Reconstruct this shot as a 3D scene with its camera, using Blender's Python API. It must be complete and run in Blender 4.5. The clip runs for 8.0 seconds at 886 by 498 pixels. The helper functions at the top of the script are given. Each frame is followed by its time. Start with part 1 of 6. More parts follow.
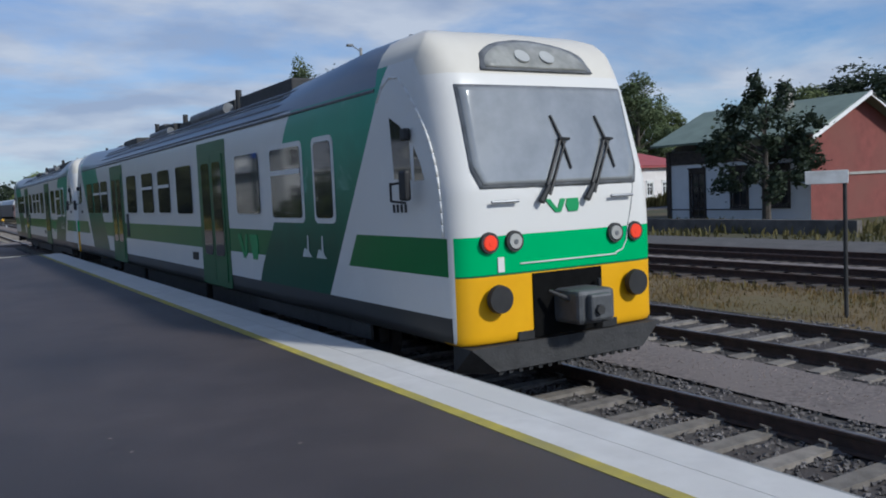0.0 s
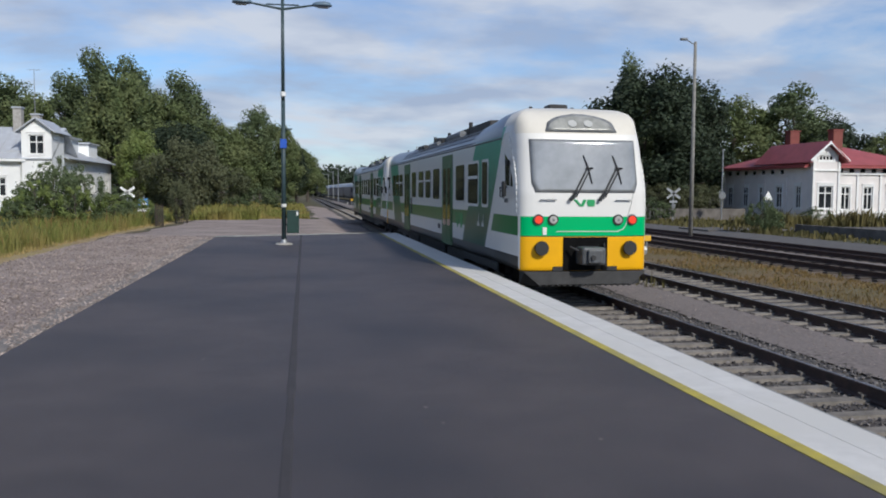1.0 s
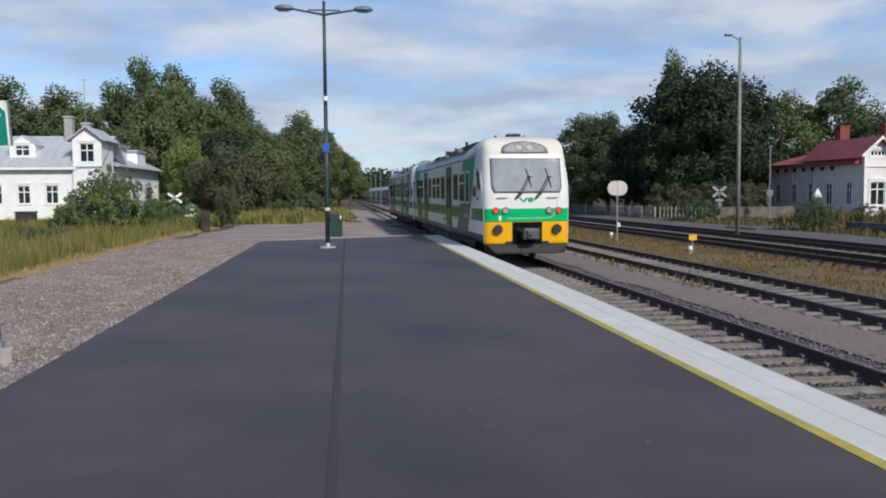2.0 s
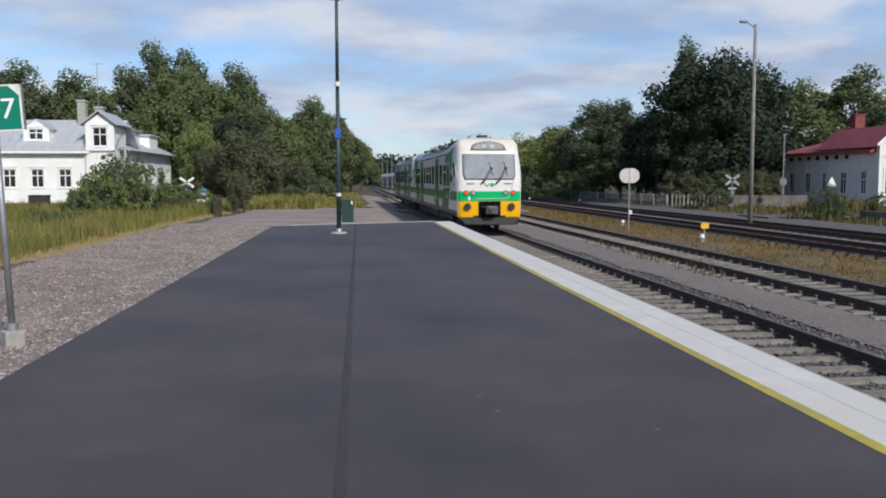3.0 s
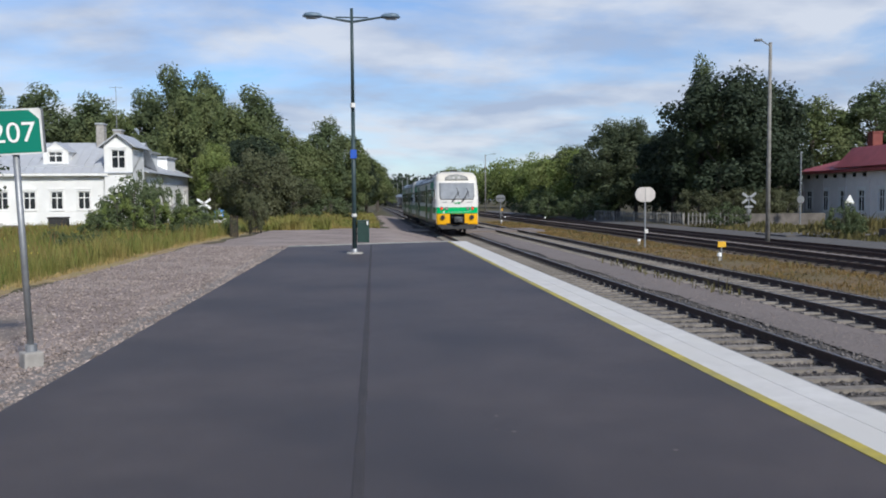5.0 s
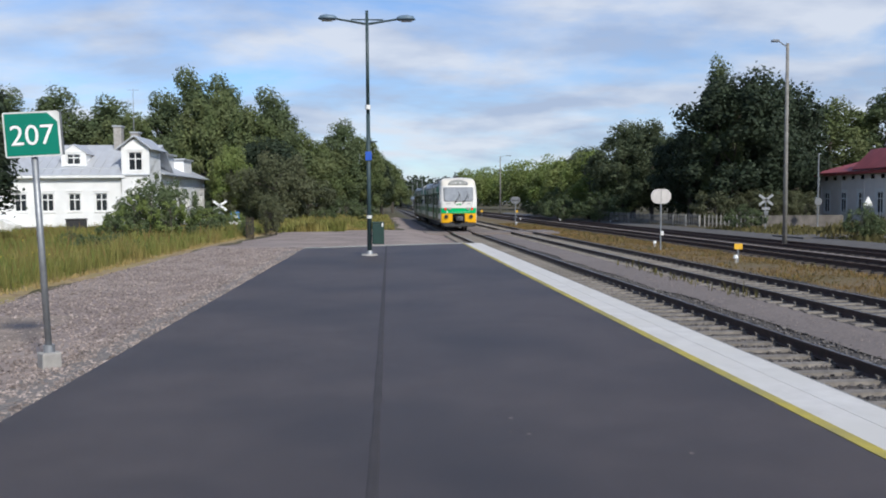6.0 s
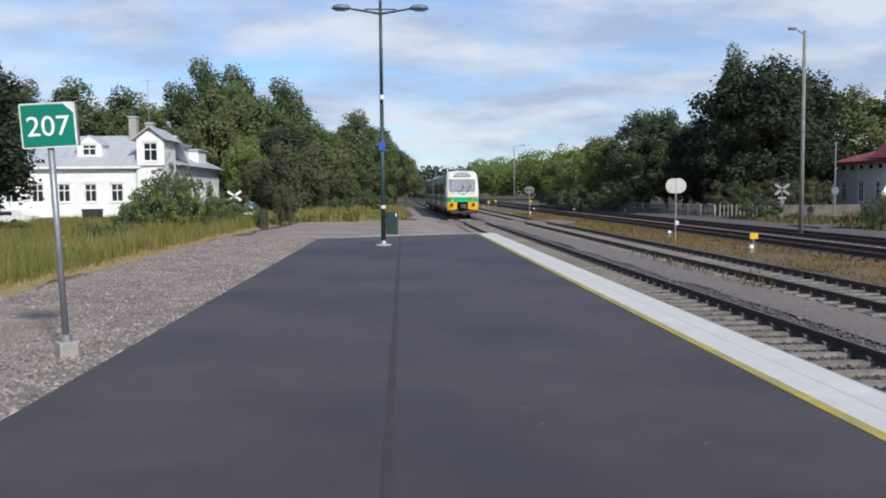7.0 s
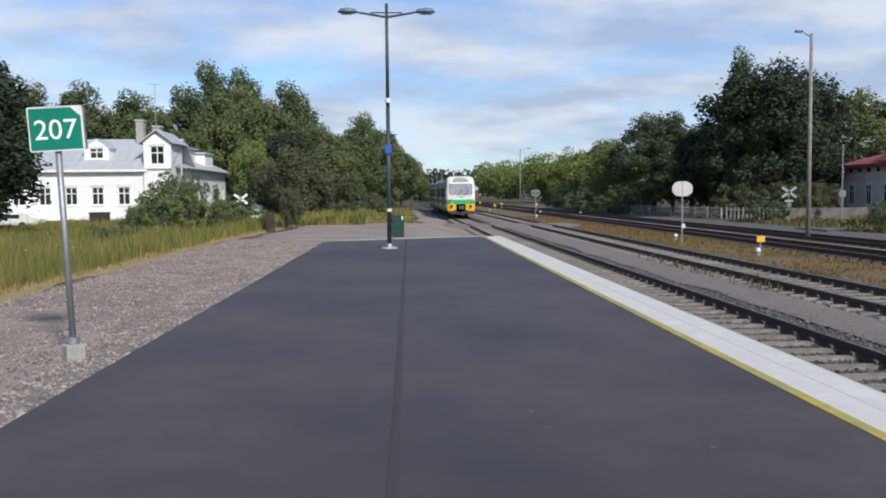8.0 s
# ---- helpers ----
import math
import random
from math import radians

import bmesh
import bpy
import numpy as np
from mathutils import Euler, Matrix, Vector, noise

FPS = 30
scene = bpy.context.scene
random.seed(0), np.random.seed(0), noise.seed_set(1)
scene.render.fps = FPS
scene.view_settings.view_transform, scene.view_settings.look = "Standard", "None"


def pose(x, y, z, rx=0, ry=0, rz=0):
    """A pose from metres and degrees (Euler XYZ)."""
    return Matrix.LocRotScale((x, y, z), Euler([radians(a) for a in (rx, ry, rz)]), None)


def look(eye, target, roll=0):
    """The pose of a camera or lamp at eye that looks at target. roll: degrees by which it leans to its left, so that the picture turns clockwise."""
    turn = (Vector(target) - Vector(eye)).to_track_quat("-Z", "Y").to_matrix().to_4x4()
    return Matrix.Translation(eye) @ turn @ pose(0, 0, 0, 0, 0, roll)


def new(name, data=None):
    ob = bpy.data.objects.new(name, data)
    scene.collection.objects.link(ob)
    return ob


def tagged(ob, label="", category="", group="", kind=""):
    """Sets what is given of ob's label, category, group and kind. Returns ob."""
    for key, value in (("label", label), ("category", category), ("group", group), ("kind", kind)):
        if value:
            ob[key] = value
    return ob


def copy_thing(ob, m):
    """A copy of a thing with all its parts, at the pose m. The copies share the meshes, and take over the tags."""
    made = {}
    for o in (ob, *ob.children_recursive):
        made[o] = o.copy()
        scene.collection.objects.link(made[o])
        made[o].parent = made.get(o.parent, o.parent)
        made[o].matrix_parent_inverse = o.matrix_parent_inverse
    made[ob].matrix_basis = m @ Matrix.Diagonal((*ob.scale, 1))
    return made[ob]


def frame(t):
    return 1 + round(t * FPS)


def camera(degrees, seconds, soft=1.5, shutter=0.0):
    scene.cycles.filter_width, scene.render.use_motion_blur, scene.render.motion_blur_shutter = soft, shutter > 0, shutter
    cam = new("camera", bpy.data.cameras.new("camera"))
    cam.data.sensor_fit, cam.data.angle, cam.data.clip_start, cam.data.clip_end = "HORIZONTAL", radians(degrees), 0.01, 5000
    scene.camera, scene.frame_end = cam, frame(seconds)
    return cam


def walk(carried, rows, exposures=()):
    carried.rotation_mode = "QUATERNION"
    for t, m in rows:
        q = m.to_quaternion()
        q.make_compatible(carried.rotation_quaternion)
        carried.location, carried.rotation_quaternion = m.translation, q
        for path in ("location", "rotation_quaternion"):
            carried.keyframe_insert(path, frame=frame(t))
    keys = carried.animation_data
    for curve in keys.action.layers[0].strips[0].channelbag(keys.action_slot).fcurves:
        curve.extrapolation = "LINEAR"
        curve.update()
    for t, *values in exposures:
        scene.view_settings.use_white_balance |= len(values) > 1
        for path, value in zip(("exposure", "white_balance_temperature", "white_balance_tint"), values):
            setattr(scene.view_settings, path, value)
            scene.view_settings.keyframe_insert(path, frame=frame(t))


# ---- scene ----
# ---- camera and its walk ----
cam = camera(55.35, 8.0, soft=1.9)
PATH = [
    (0.0, pose(0, 0, 1.7, 86.00, 2.62, -31.25)),
    (0.1, pose(0, 0, 1.7, 85.60, 2.30, -26.28)),
    (0.2, pose(0, 0, 1.7, 86.11, 0.71, -22.11)),
    (0.3, pose(0, 0, 1.7, 85.74, 0.27, -18.47)),
    (0.4, pose(0, 0, 1.7, 85.56, -0.13, -15.44)),
    (0.5, pose(0, 0, 1.7, 85.43, 0.35, -13.22)),
    (0.7, pose(0, 0, 1.7, 85.44, 0.27, -11.18)),
    (0.8, pose(0, 0, 1.7, 85.52, 0.09, -10.98)),
    (1.0, pose(0, 0, 1.7, 86.10, -0.34, -9.83)),
    (1.5, pose(0, 0, 1.7, 86.22, 0.26, -8.04)),
    (1.7, pose(0, 0, 1.7, 86.25, 0.46, -7.62)),
    (2.8, pose(0, 0, 1.7, 85.67, 0.02, -5.93)),
    (3.0, pose(0, 0, 1.7, 85.31, 0.08, -6.21)),
    (3.5, pose(0, 0, 1.7, 84.86, -0.00, -5.95)),
    (4.0, pose(0, 0, 1.7, 85.58, -0.07, -6.10)),
    (4.5, pose(0, 0, 1.7, 86.37, 0.21, -5.79)),
    (6.0, pose(0, 0, 1.7, 86.79, 0.41, -4.17)),
    (6.5, pose(0, 0, 1.7, 86.75, 0.42, -3.91)),
    (7.0, pose(0, 0, 1.7, 86.12, 0.51, -3.24)),
    (7.5, pose(0, 0, 1.7, 86.30, 0.45, -3.27)),
    (8.0, pose(0, 0, 1.7, 86.33, 0.53, -2.83)),
]
walk(cam, PATH, [(0.0, -0.18, 5850, 8), (0.3, -0.08, 6100, 9), (0.6, -0.02, 6250, 10), (1.0, 0.01, 6250, 9), (1.7, 0.06, 6300, 9), (3.5, 0.12, 6400, 9.5), (4.5, 0.14, 6300, 9), (6.0, 0.20, 6250, 9), (8.0, 0.25, 6350, 9)])

# ---- light: low summer sun behind the camera, sky with broken cloud ----
SUN_AZ, SUN_EL = 155.0, 35.0     # degrees clockwise from +y, and above the horizon
scene.view_settings.exposure = 0.0
sd = Vector((math.sin(radians(SUN_AZ)) * math.cos(radians(SUN_EL)), math.cos(radians(SUN_AZ)) * math.cos(radians(SUN_EL)), math.sin(radians(SUN_EL))))
sun_data = bpy.data.lights.new("sun", "SUN")
sun_data.energy, sun_data.angle, sun_data.color = 3.7, radians(5.0), (1.0, 0.94, 0.85)
sun = new("sun", sun_data)
sun.matrix_world = look(sd * 50, (0, 0, 0))


def links(nt, *pairs):
    for a, b in pairs:
        nt.links.new(a, b)


def node(nt, kind, **values):
    n = nt.nodes.new(kind)
    for key, value in values.items():
        n.inputs[key.replace("_", " ")].default_value = value
    return n


def math_node(nt, op, a, b=None, c=None):
    n = nt.nodes.new("ShaderNodeMath")
    n.operation = op
    for i, v in enumerate((a, b, c)):
        if v is None:
            continue
        if isinstance(v, (int, float)):
            n.inputs[i].default_value = v
        else:
            nt.links.new(v, n.inputs[i])
    return n.outputs[0]


def ramp(nt, fac, *stops):
    n = nt.nodes.new("ShaderNodeValToRGB")
    while len(n.color_ramp.elements) < len(stops):
        n.color_ramp.elements.new(0.5)
    for e, (p, c) in zip(n.color_ramp.elements, stops):
        e.position, e.color = p, (*c, 1) if len(c) == 3 else c
    nt.links.new(fac, n.inputs[0])
    return n.outputs[0]


def mixc(nt, fac, a, b, blend="MIX"):
    n = nt.nodes.new("ShaderNodeMix")
    n.data_type, n.blend_type = "RGBA", blend
    for sock, v in ((n.inputs[0], fac), (n.inputs[6], a), (n.inputs[7], b)):
        if isinstance(v, (int, float)):
            sock.default_value = v
        elif isinstance(v, tuple):
            sock.default_value = (*v, 1)
        else:
            nt.links.new(v, sock)
    return n.outputs[2]


world = bpy.data.worlds.new("sky")
scene.world = world
world.use_nodes = True
wt = world.node_tree
wt.nodes.clear()
sky = wt.nodes.new("ShaderNodeTexSky")
sky.sky_type, sky.sun_disc = "NISHITA", False
sky.sun_elevation, sky.sun_rotation = radians(SUN_EL), radians(SUN_AZ)
sky.air_density, sky.dust_density, sky.ozone_density = 1.0, 0.5, 3.0
tc = wt.nodes.new("ShaderNodeTexCoord")
sep = wt.nodes.new("ShaderNodeSeparateXYZ")
links(wt, (tc.outputs["Generated"], sep.inputs[0]))
den = math_node(wt, "ADD", math_node(wt, "MAXIMUM", sep.outputs[2], 0.0), 0.21)
comb = wt.nodes.new("ShaderNodeCombineXYZ")
links(wt, (math_node(wt, "DIVIDE", sep.outputs[0], den), comb.inputs[0]), (math_node(wt, "DIVIDE", sep.outputs[1], den), comb.inputs[1]))
mp = wt.nodes.new("ShaderNodeMapping")
mp.inputs["Location"].default_value = (5.4, 2.9, 0)
mp.inputs["Scale"].default_value = (0.80, 1.0, 1)
links(wt, (comb.outputs[0], mp.inputs[0]))
cl = node(wt, "ShaderNodeTexNoise", Scale=1.5, Detail=9.0, Roughness=0.56, Distortion=0.3)
links(wt, (mp.outputs[0], cl.inputs["Vector"]))
thin = math_node(wt, "MULTIPLY", math_node(wt, "MAXIMUM", math_node(wt, "SUBTRACT", sep.outputs[2], 0.13), 0.0), 0.9)   # thinner cover higher up
cover = ramp(wt, math_node(wt, "SUBTRACT", cl.outputs[0], math_node(wt, "MINIMUM", thin, 0.10)), (0.34, (0, 0, 0)), (0.55, (1, 1, 1)))
cl2 = node(wt, "ShaderNodeTexNoise", Scale=2.1, Detail=6.0, Roughness=0.52)
links(wt, (mp.outputs[0], cl2.inputs["Vector"]))
tone = ramp(wt, cl2.outputs[0], (0.40, (3.3, 3.8, 4.9)), (0.60, (5.5, 5.7, 6.2)))
bg = wt.nodes.new("ShaderNodeBackground")
out = wt.nodes.new("ShaderNodeOutputWorld")
tinted = mixc(wt, 1.0, sky.outputs[0], (0.80, 0.90, 1.06), "MULTIPLY")
links(wt, (mixc(wt, math_node(wt, "MULTIPLY", cover, 0.9), tinted, tone), bg.inputs[0]), (bg.outputs[0], out.inputs[0]))
bg.inputs[1].default_value = 0.116


# ---- materials ----
def mat(name, c1, c2=None, scale=4.0, rough=0.8, bump=0.0, bscale=60.0, metal=0.0, c3=None, big=0.4, spec=0.5, island=0.0, objrand=0.0, detail=6.0, stretch=None):
    """Two-scale noise colour with fine relief, in metres of the object."""
    m = bpy.data.materials.new(name)
    m.use_nodes = True
    nt = m.node_tree
    b = nt.nodes["Principled BSDF"]
    co = nt.nodes.new("ShaderNodeTexCoord").outputs["Object"]
    if stretch:
        mp_ = nt.nodes.new("ShaderNodeMapping")
        mp_.inputs["Scale"].default_value = stretch
        nt.links.new(co, mp_.inputs[0])
        co = mp_.outputs[0]
    c2 = c2 or tuple(v * 0.8 for v in c1)
    n1 = node(nt, "ShaderNodeTexNoise", Scale=scale, Detail=detail, Roughness=0.6)
    nt.links.new(co, n1.inputs["Vector"])
    col = ramp(nt, n1.outputs[0], (0.36, c1), (0.64, c2))
    if c3:
        n2 = node(nt, "ShaderNodeTexNoise", Scale=big, Detail=4.0, Roughness=0.55)
        nt.links.new(co, n2.inputs["Vector"])
        col = mixc(nt, ramp(nt, n2.outputs[0], (0.42, (0, 0, 0)), (0.62, (1, 1, 1))), col, c3)
    rnd = None
    if island:
        rnd, amount = nt.nodes.new("ShaderNodeNewGeometry").outputs["Random Per Island"], island
    elif objrand:
        rnd, amount = nt.nodes.new("ShaderNodeObjectInfo").outputs["Random"], objrand
    if rnd:
        v = math_node(nt, "ADD", math_node(nt, "MULTIPLY", rnd, 2 * amount), 1 - amount)
        h = nt.nodes.new("ShaderNodeHueSaturation")
        links(nt, (v, h.inputs["Value"]), (col, h.inputs["Color"]))
        col = h.outputs[0]
    nt.links.new(col, b.inputs["Base Color"])
    b.inputs["Roughness"].default_value, b.inputs["Metallic"].default_value = rough, metal
    b.inputs["Specular IOR Level"].default_value = spec
    if bump:
        n3 = node(nt, "ShaderNodeTexNoise", Scale=bscale, Detail=3.0, Roughness=0.6)
        bp = node(nt, "ShaderNodeBump", Strength=bump, Distance=0.02)
        links(nt, (co, n3.inputs["Vector"]), (n3.outputs[0], bp.inputs["Height"]), (bp.outputs[0], b.inputs["Normal"]))
    return m


def leaf_mat(name, c1, c2):
    m = mat(name, c1, c2, scale=0.25, rough=0.68, island=0.28, spec=0.25)
    b = m.node_tree.nodes["Principled BSDF"]
    tr = m.node_tree.nodes.new("ShaderNodeBsdfTranslucent")
    mx = node(m.node_tree, "ShaderNodeMixShader", Fac=0.25)
    src = b.inputs["Base Color"].links[0].from_socket
    links(m.node_tree, (src, tr.inputs[0]), (b.outputs[0], mx.inputs[1]), (tr.outputs[0], mx.inputs[2]),
          (mx.outputs[0], m.node_tree.nodes["Material Output"].inputs[0]))
    return m


ASPHALT = mat("asphalt", (0.060, 0.0480, 0.0455), (0.075, 0.0605, 0.0575), 1.6, 0.60, 0.28, 220, c3=(0.040, 0.0335, 0.035), big=0.28)
ASPHALT_OLD = mat("asphalt_seam", (0.038, 0.032, 0.033), (0.052, 0.044, 0.045), 2.2, 0.75, 0.5, 220)
KERB_WHITE = mat("kerb_white", (0.62, 0.60, 0.565), (0.53, 0.51, 0.48), 3.0, 0.8, 0.25, 90, c3=(0.56, 0.54, 0.50), big=0.8)
KERB_GREY = mat("kerb_grey", (0.30, 0.30, 0.29), (0.22, 0.22, 0.21), 5.0, 0.9, 0.4, 60)
YELLOW_PAINT = mat("yellow_paint", (0.46, 0.37, 0.06), (0.36, 0.30, 0.07), 6.0, 0.8, 0.3, 120, c3=(0.30, 0.26, 0.09), big=1.3)
GREY_GRAVEL = mat("grey_gravel", (0.25, 0.225, 0.205), (0.10, 0.088, 0.080), 22.0, 0.95, 1.0, 30, c3=(0.18, 0.162, 0.148), big=0.9, detail=9)
GRAVEL = mat("gravel", (0.325, 0.256, 0.226), (0.125, 0.097, 0.086), 11.0, 0.95, 1.0, 24, c3=(0.30, 0.246, 0.216), big=0.35, detail=9)
BALLAST = mat("ballast", (0.105, 0.096, 0.088), (0.045, 0.041, 0.038), 12.0, 0.95, 1.0, 22, c3=(0.06, 0.05, 0.045), big=0.7, detail=9)
FINE_GRAVEL = mat("fine_gravel", (0.225, 0.19, 0.172), (0.12, 0.10, 0.092), 16.0, 0.95, 0.8, 45, c3=(0.19, 0.16, 0.145), big=0.6, detail=9)
OLD_BALLAST = mat("old_ballast", (0.165, 0.128, 0.100), (0.09, 0.068, 0.054), 8.0, 0.95, 1.0, 22, c3=(0.075, 0.058, 0.045), big=0.5, detail=9)
STONE = mat("stone", (0.16, 0.145, 0.135), (0.08, 0.072, 0.068), 3.0, 0.9, 0.3, 40, island=0.45)
PEBBLE = mat("pebble", (0.335, 0.278, 0.248), (0.185, 0.150, 0.134), 3.0, 0.9, 0.3, 40, island=0.45)
SOIL = mat("soil", (0.075, 0.062, 0.028), (0.105, 0.075, 0.035), 1.6, 0.95, 0.7, 14, c3=(0.055, 0.055, 0.022), big=0.12)
MEADOW = mat("meadow_floor", (0.15, 0.135, 0.045), (0.10, 0.105, 0.03), 1.8, 0.95, 0.8, 12, c3=(0.19, 0.155, 0.06), big=0.25)
VERGE = mat("verge_soil", (0.165, 0.112, 0.052), (0.125, 0.09, 0.044), 2.2, 0.95, 0.8, 16, c3=(0.12, 0.095, 0.04), big=0.3)
GRASS = leaf_mat("grass", (0.142, 0.165, 0.038), (0.275, 0.218, 0.075))
DRY_GRASS = leaf_mat("dry_grass", (0.225, 0.148, 0.058), (0.178, 0.125, 0.048))
STRAW_MAT = mat("straw_litter", (0.36, 0.265, 0.135), (0.20, 0.14, 0.07), 5.0, 0.95, 1.0, 20, c3=(0.26, 0.21, 0.085), big=0.8, detail=9)
SAND = mat("sandy_gravel", (0.33, 0.265, 0.215), (0.26, 0.205, 0.165), 5.0, 0.95, 0.6, 60, c3=(0.21, 0.17, 0.14), big=1.1)
SORREL = leaf_mat("sorrel", (0.17, 0.075, 0.035), (0.22, 0.12, 0.05))
FLOWER = leaf_mat("flower", (0.55, 0.42, 0.03), (0.48, 0.40, 0.10))
STRAW = leaf_mat("straw", (0.36, 0.27, 0.12), (0.26, 0.21, 0.08))
WEED = leaf_mat("weed", (0.10, 0.095, 0.035), (0.14, 0.115, 0.045))
GREEN_GRASS = leaf_mat("green_grass", (0.105, 0.15, 0.032), (0.17, 0.19, 0.05))
# cloud shade over the right-hand trees is mixed into this dark green
LEAF_DARK_SHADED = leaf_mat("leaf_dark_shaded", (0.031, 0.046, 0.027), (0.046, 0.064, 0.036))
LEAF_MID = leaf_mat("leaf_mid", (0.086, 0.120, 0.055), (0.124, 0.152, 0.072))
LEAF_DUSK = leaf_mat("leaf_dusk", (0.064, 0.086, 0.046), (0.096, 0.116, 0.062))
LEAF_OLIVE = leaf_mat("leaf_olive", (0.105, 0.138, 0.052), (0.150, 0.172, 0.074))
LEAF_LIGHT = leaf_mat("leaf_light", (0.140, 0.195, 0.050), (0.20, 0.23, 0.080))
LEAF_BROWN = leaf_mat("leaf_brown", (0.088, 0.100, 0.052), (0.116, 0.122, 0.066))
BARK = mat("bark", (0.10, 0.085, 0.07), (0.05, 0.043, 0.037), 6.0, 0.95, 0.8, 12)
RAIL = mat("rail_steel", (0.080, 0.047, 0.036), (0.045, 0.030, 0.024), 7.0, 0.75, 0.3, 50)
RAIL_RUST = mat("rusty_rail", (0.085, 0.048, 0.035), (0.05, 0.03, 0.024), 7.0, 0.85, 0.3, 50)
RAIL_TOP = mat("rail_head", (0.20, 0.18, 0.17), (0.12, 0.10, 0.09), 5.0, 0.38, metal=0.7)
SLEEPER = mat("sleeper_concrete", (0.24, 0.215, 0.185), (0.155, 0.138, 0.118), 5.0, 0.92, 0.5, 50, objrand=0.2)
TIMBER = mat("old_timber", (0.07, 0.055, 0.045), (0.035, 0.03, 0.026), 5.0, 0.95, 0.6, 30)
GALV = mat("galvanised_steel", (0.33, 0.34, 0.35), (0.25, 0.26, 0.27), 8.0, 0.5, 0.1, 60, metal=0.6)
POLE_GREEN = mat("dark_green_paint", (0.030, 0.055, 0.060), (0.022, 0.042, 0.046), 5.0, 0.5, 0.1, 60)
BIN_GREEN = mat("bin_green", (0.006, 0.036, 0.028), (0.005, 0.028, 0.022), 5.0, 0.55, 0.1, 60)
CONCRETE = mat("concrete", (0.38, 0.36, 0.33), (0.27, 0.255, 0.235), 6.0, 0.92, 0.4, 60)
OVAL_PALE = mat("oval_pale", (0.52, 0.49, 0.46), (0.44, 0.41, 0.39), 2.5, 0.6)
WHITE_METAL = mat("white_sheet", (0.72, 0.72, 0.70), (0.62, 0.62, 0.60), 3.0, 0.55, c3=(0.55, 0.54, 0.51), big=3)
BLACK = mat("black_rubber", (0.018, 0.018, 0.019), (0.012, 0.012, 0.012), 8.0, 0.6)
RECESS_SHADE = mat("recess_shade_black", (0.007, 0.007, 0.007), (0.004, 0.004, 0.004), 8.0, 0.95, spec=0.1)
COACH_DARK = mat("coach_dark_red", (0.115, 0.075, 0.075), (0.085, 0.058, 0.06), 0.6, 0.5)
DARK_STEEL = mat("dark_steel", (0.035, 0.034, 0.034), (0.02, 0.02, 0.02), 6.0, 0.7, 0.4, 30)
COUPLER = mat("coupler_steel", (0.085, 0.09, 0.095), (0.05, 0.052, 0.055), 5.0, 0.55, 0.3, 30)
GREY_STEEL = mat("grey_steel", (0.17, 0.18, 0.19), (0.10, 0.105, 0.11), 5.0, 0.55, 0.3, 30)
SIGN_GREEN = mat("sign_green", (0.0, 0.175, 0.115), (0.0, 0.16, 0.105), 3.0, 0.5, spec=0.3)
PALE_BLUE = mat("faded_sign_blue", (0.08, 0.24, 0.52), (0.06, 0.2, 0.46), 3.0, 0.5)
BLUE_SIGN = mat("sign_blue", (0.02, 0.09, 0.45), None, 3.0, 0.4)
ORANGE = mat("signal_yellow", (0.75, 0.42, 0.02), None, 5.0, 0.5)
WHITE_PAINT = mat("white_paint", (0.80, 0.80, 0.78), (0.72, 0.72, 0.70), 1.5, 0.7)
SHEET_ROOF = mat("grey_sheet_roof", (0.50, 0.52, 0.55), (0.42, 0.44, 0.47), 1.2, 0.5, 0.1, 10, metal=0.2, c3=(0.46, 0.47, 0.49), big=0.3)
RED_ROOF = mat("red_sheet_roof", (0.36, 0.08, 0.08), (0.28, 0.062, 0.062), 1.2, 0.55, 0.1, 10)
GREEN_ROOF = mat("green_sheet_roof", (0.20, 0.25, 0.20), (0.16, 0.20, 0.16), 1.2, 0.6, 0.1, 10)
BRICK_RED = mat("red_facade", (0.215, 0.062, 0.050), (0.17, 0.048, 0.040), 2.0, 0.85, 0.3, 18, c3=(0.185, 0.065, 0.05), big=0.4)
STONE_BASE = mat("foundation_stone", (0.16, 0.145, 0.13), (0.095, 0.085, 0.077), 1.5, 0.95, 0.8, 5)
ROAD = mat("grey_road", (0.115, 0.107, 0.10), (0.085, 0.08, 0.076), 2.0, 0.9, 0.3, 80)
FENCE_WOOD = mat("weathered_fence", (0.26, 0.25, 0.23), (0.17, 0.165, 0.15), 3.0, 0.9, 0.4, 20, objrand=0.25)


def boards(name, c1, c2, pitch):
    m = mat(name, c1, c2, 1.2, 0.75, c3=tuple(v * 0.88 for v in c1), big=0.5)
    nt = m.node_tree
    co = nt.nodes.new("ShaderNodeTexCoord").outputs["Object"]
    w = node(nt, "ShaderNodeTexWave", Scale=0.314 / pitch * 1.0, Distortion=0.0)
    w.bands_direction, w.wave_profile = "Z", "SAW"
    bp = node(nt, "ShaderNodeBump", Strength=0.5, Distance=0.02)
    links(nt, (co, w.inputs["Vector"]), (w.outputs[1], bp.inputs["Height"]), (bp.outputs[0], nt.nodes["Principled BSDF"].inputs["Normal"]))
    return m


HOUSE_WHITE = boards("white_boarding", (0.86, 0.86, 0.84), (0.81, 0.81, 0.79), 0.18)
HOUSE_CREAM = boards("cream_boarding", (0.78, 0.74, 0.71), (0.72, 0.68, 0.65), 0.18)
HOUSE_GREY = mat("pale_render", (0.72, 0.72, 0.71), (0.64, 0.64, 0.63), 1.2, 0.85, 0.2, 12, c3=(0.67, 0.66, 0.65), big=0.4)


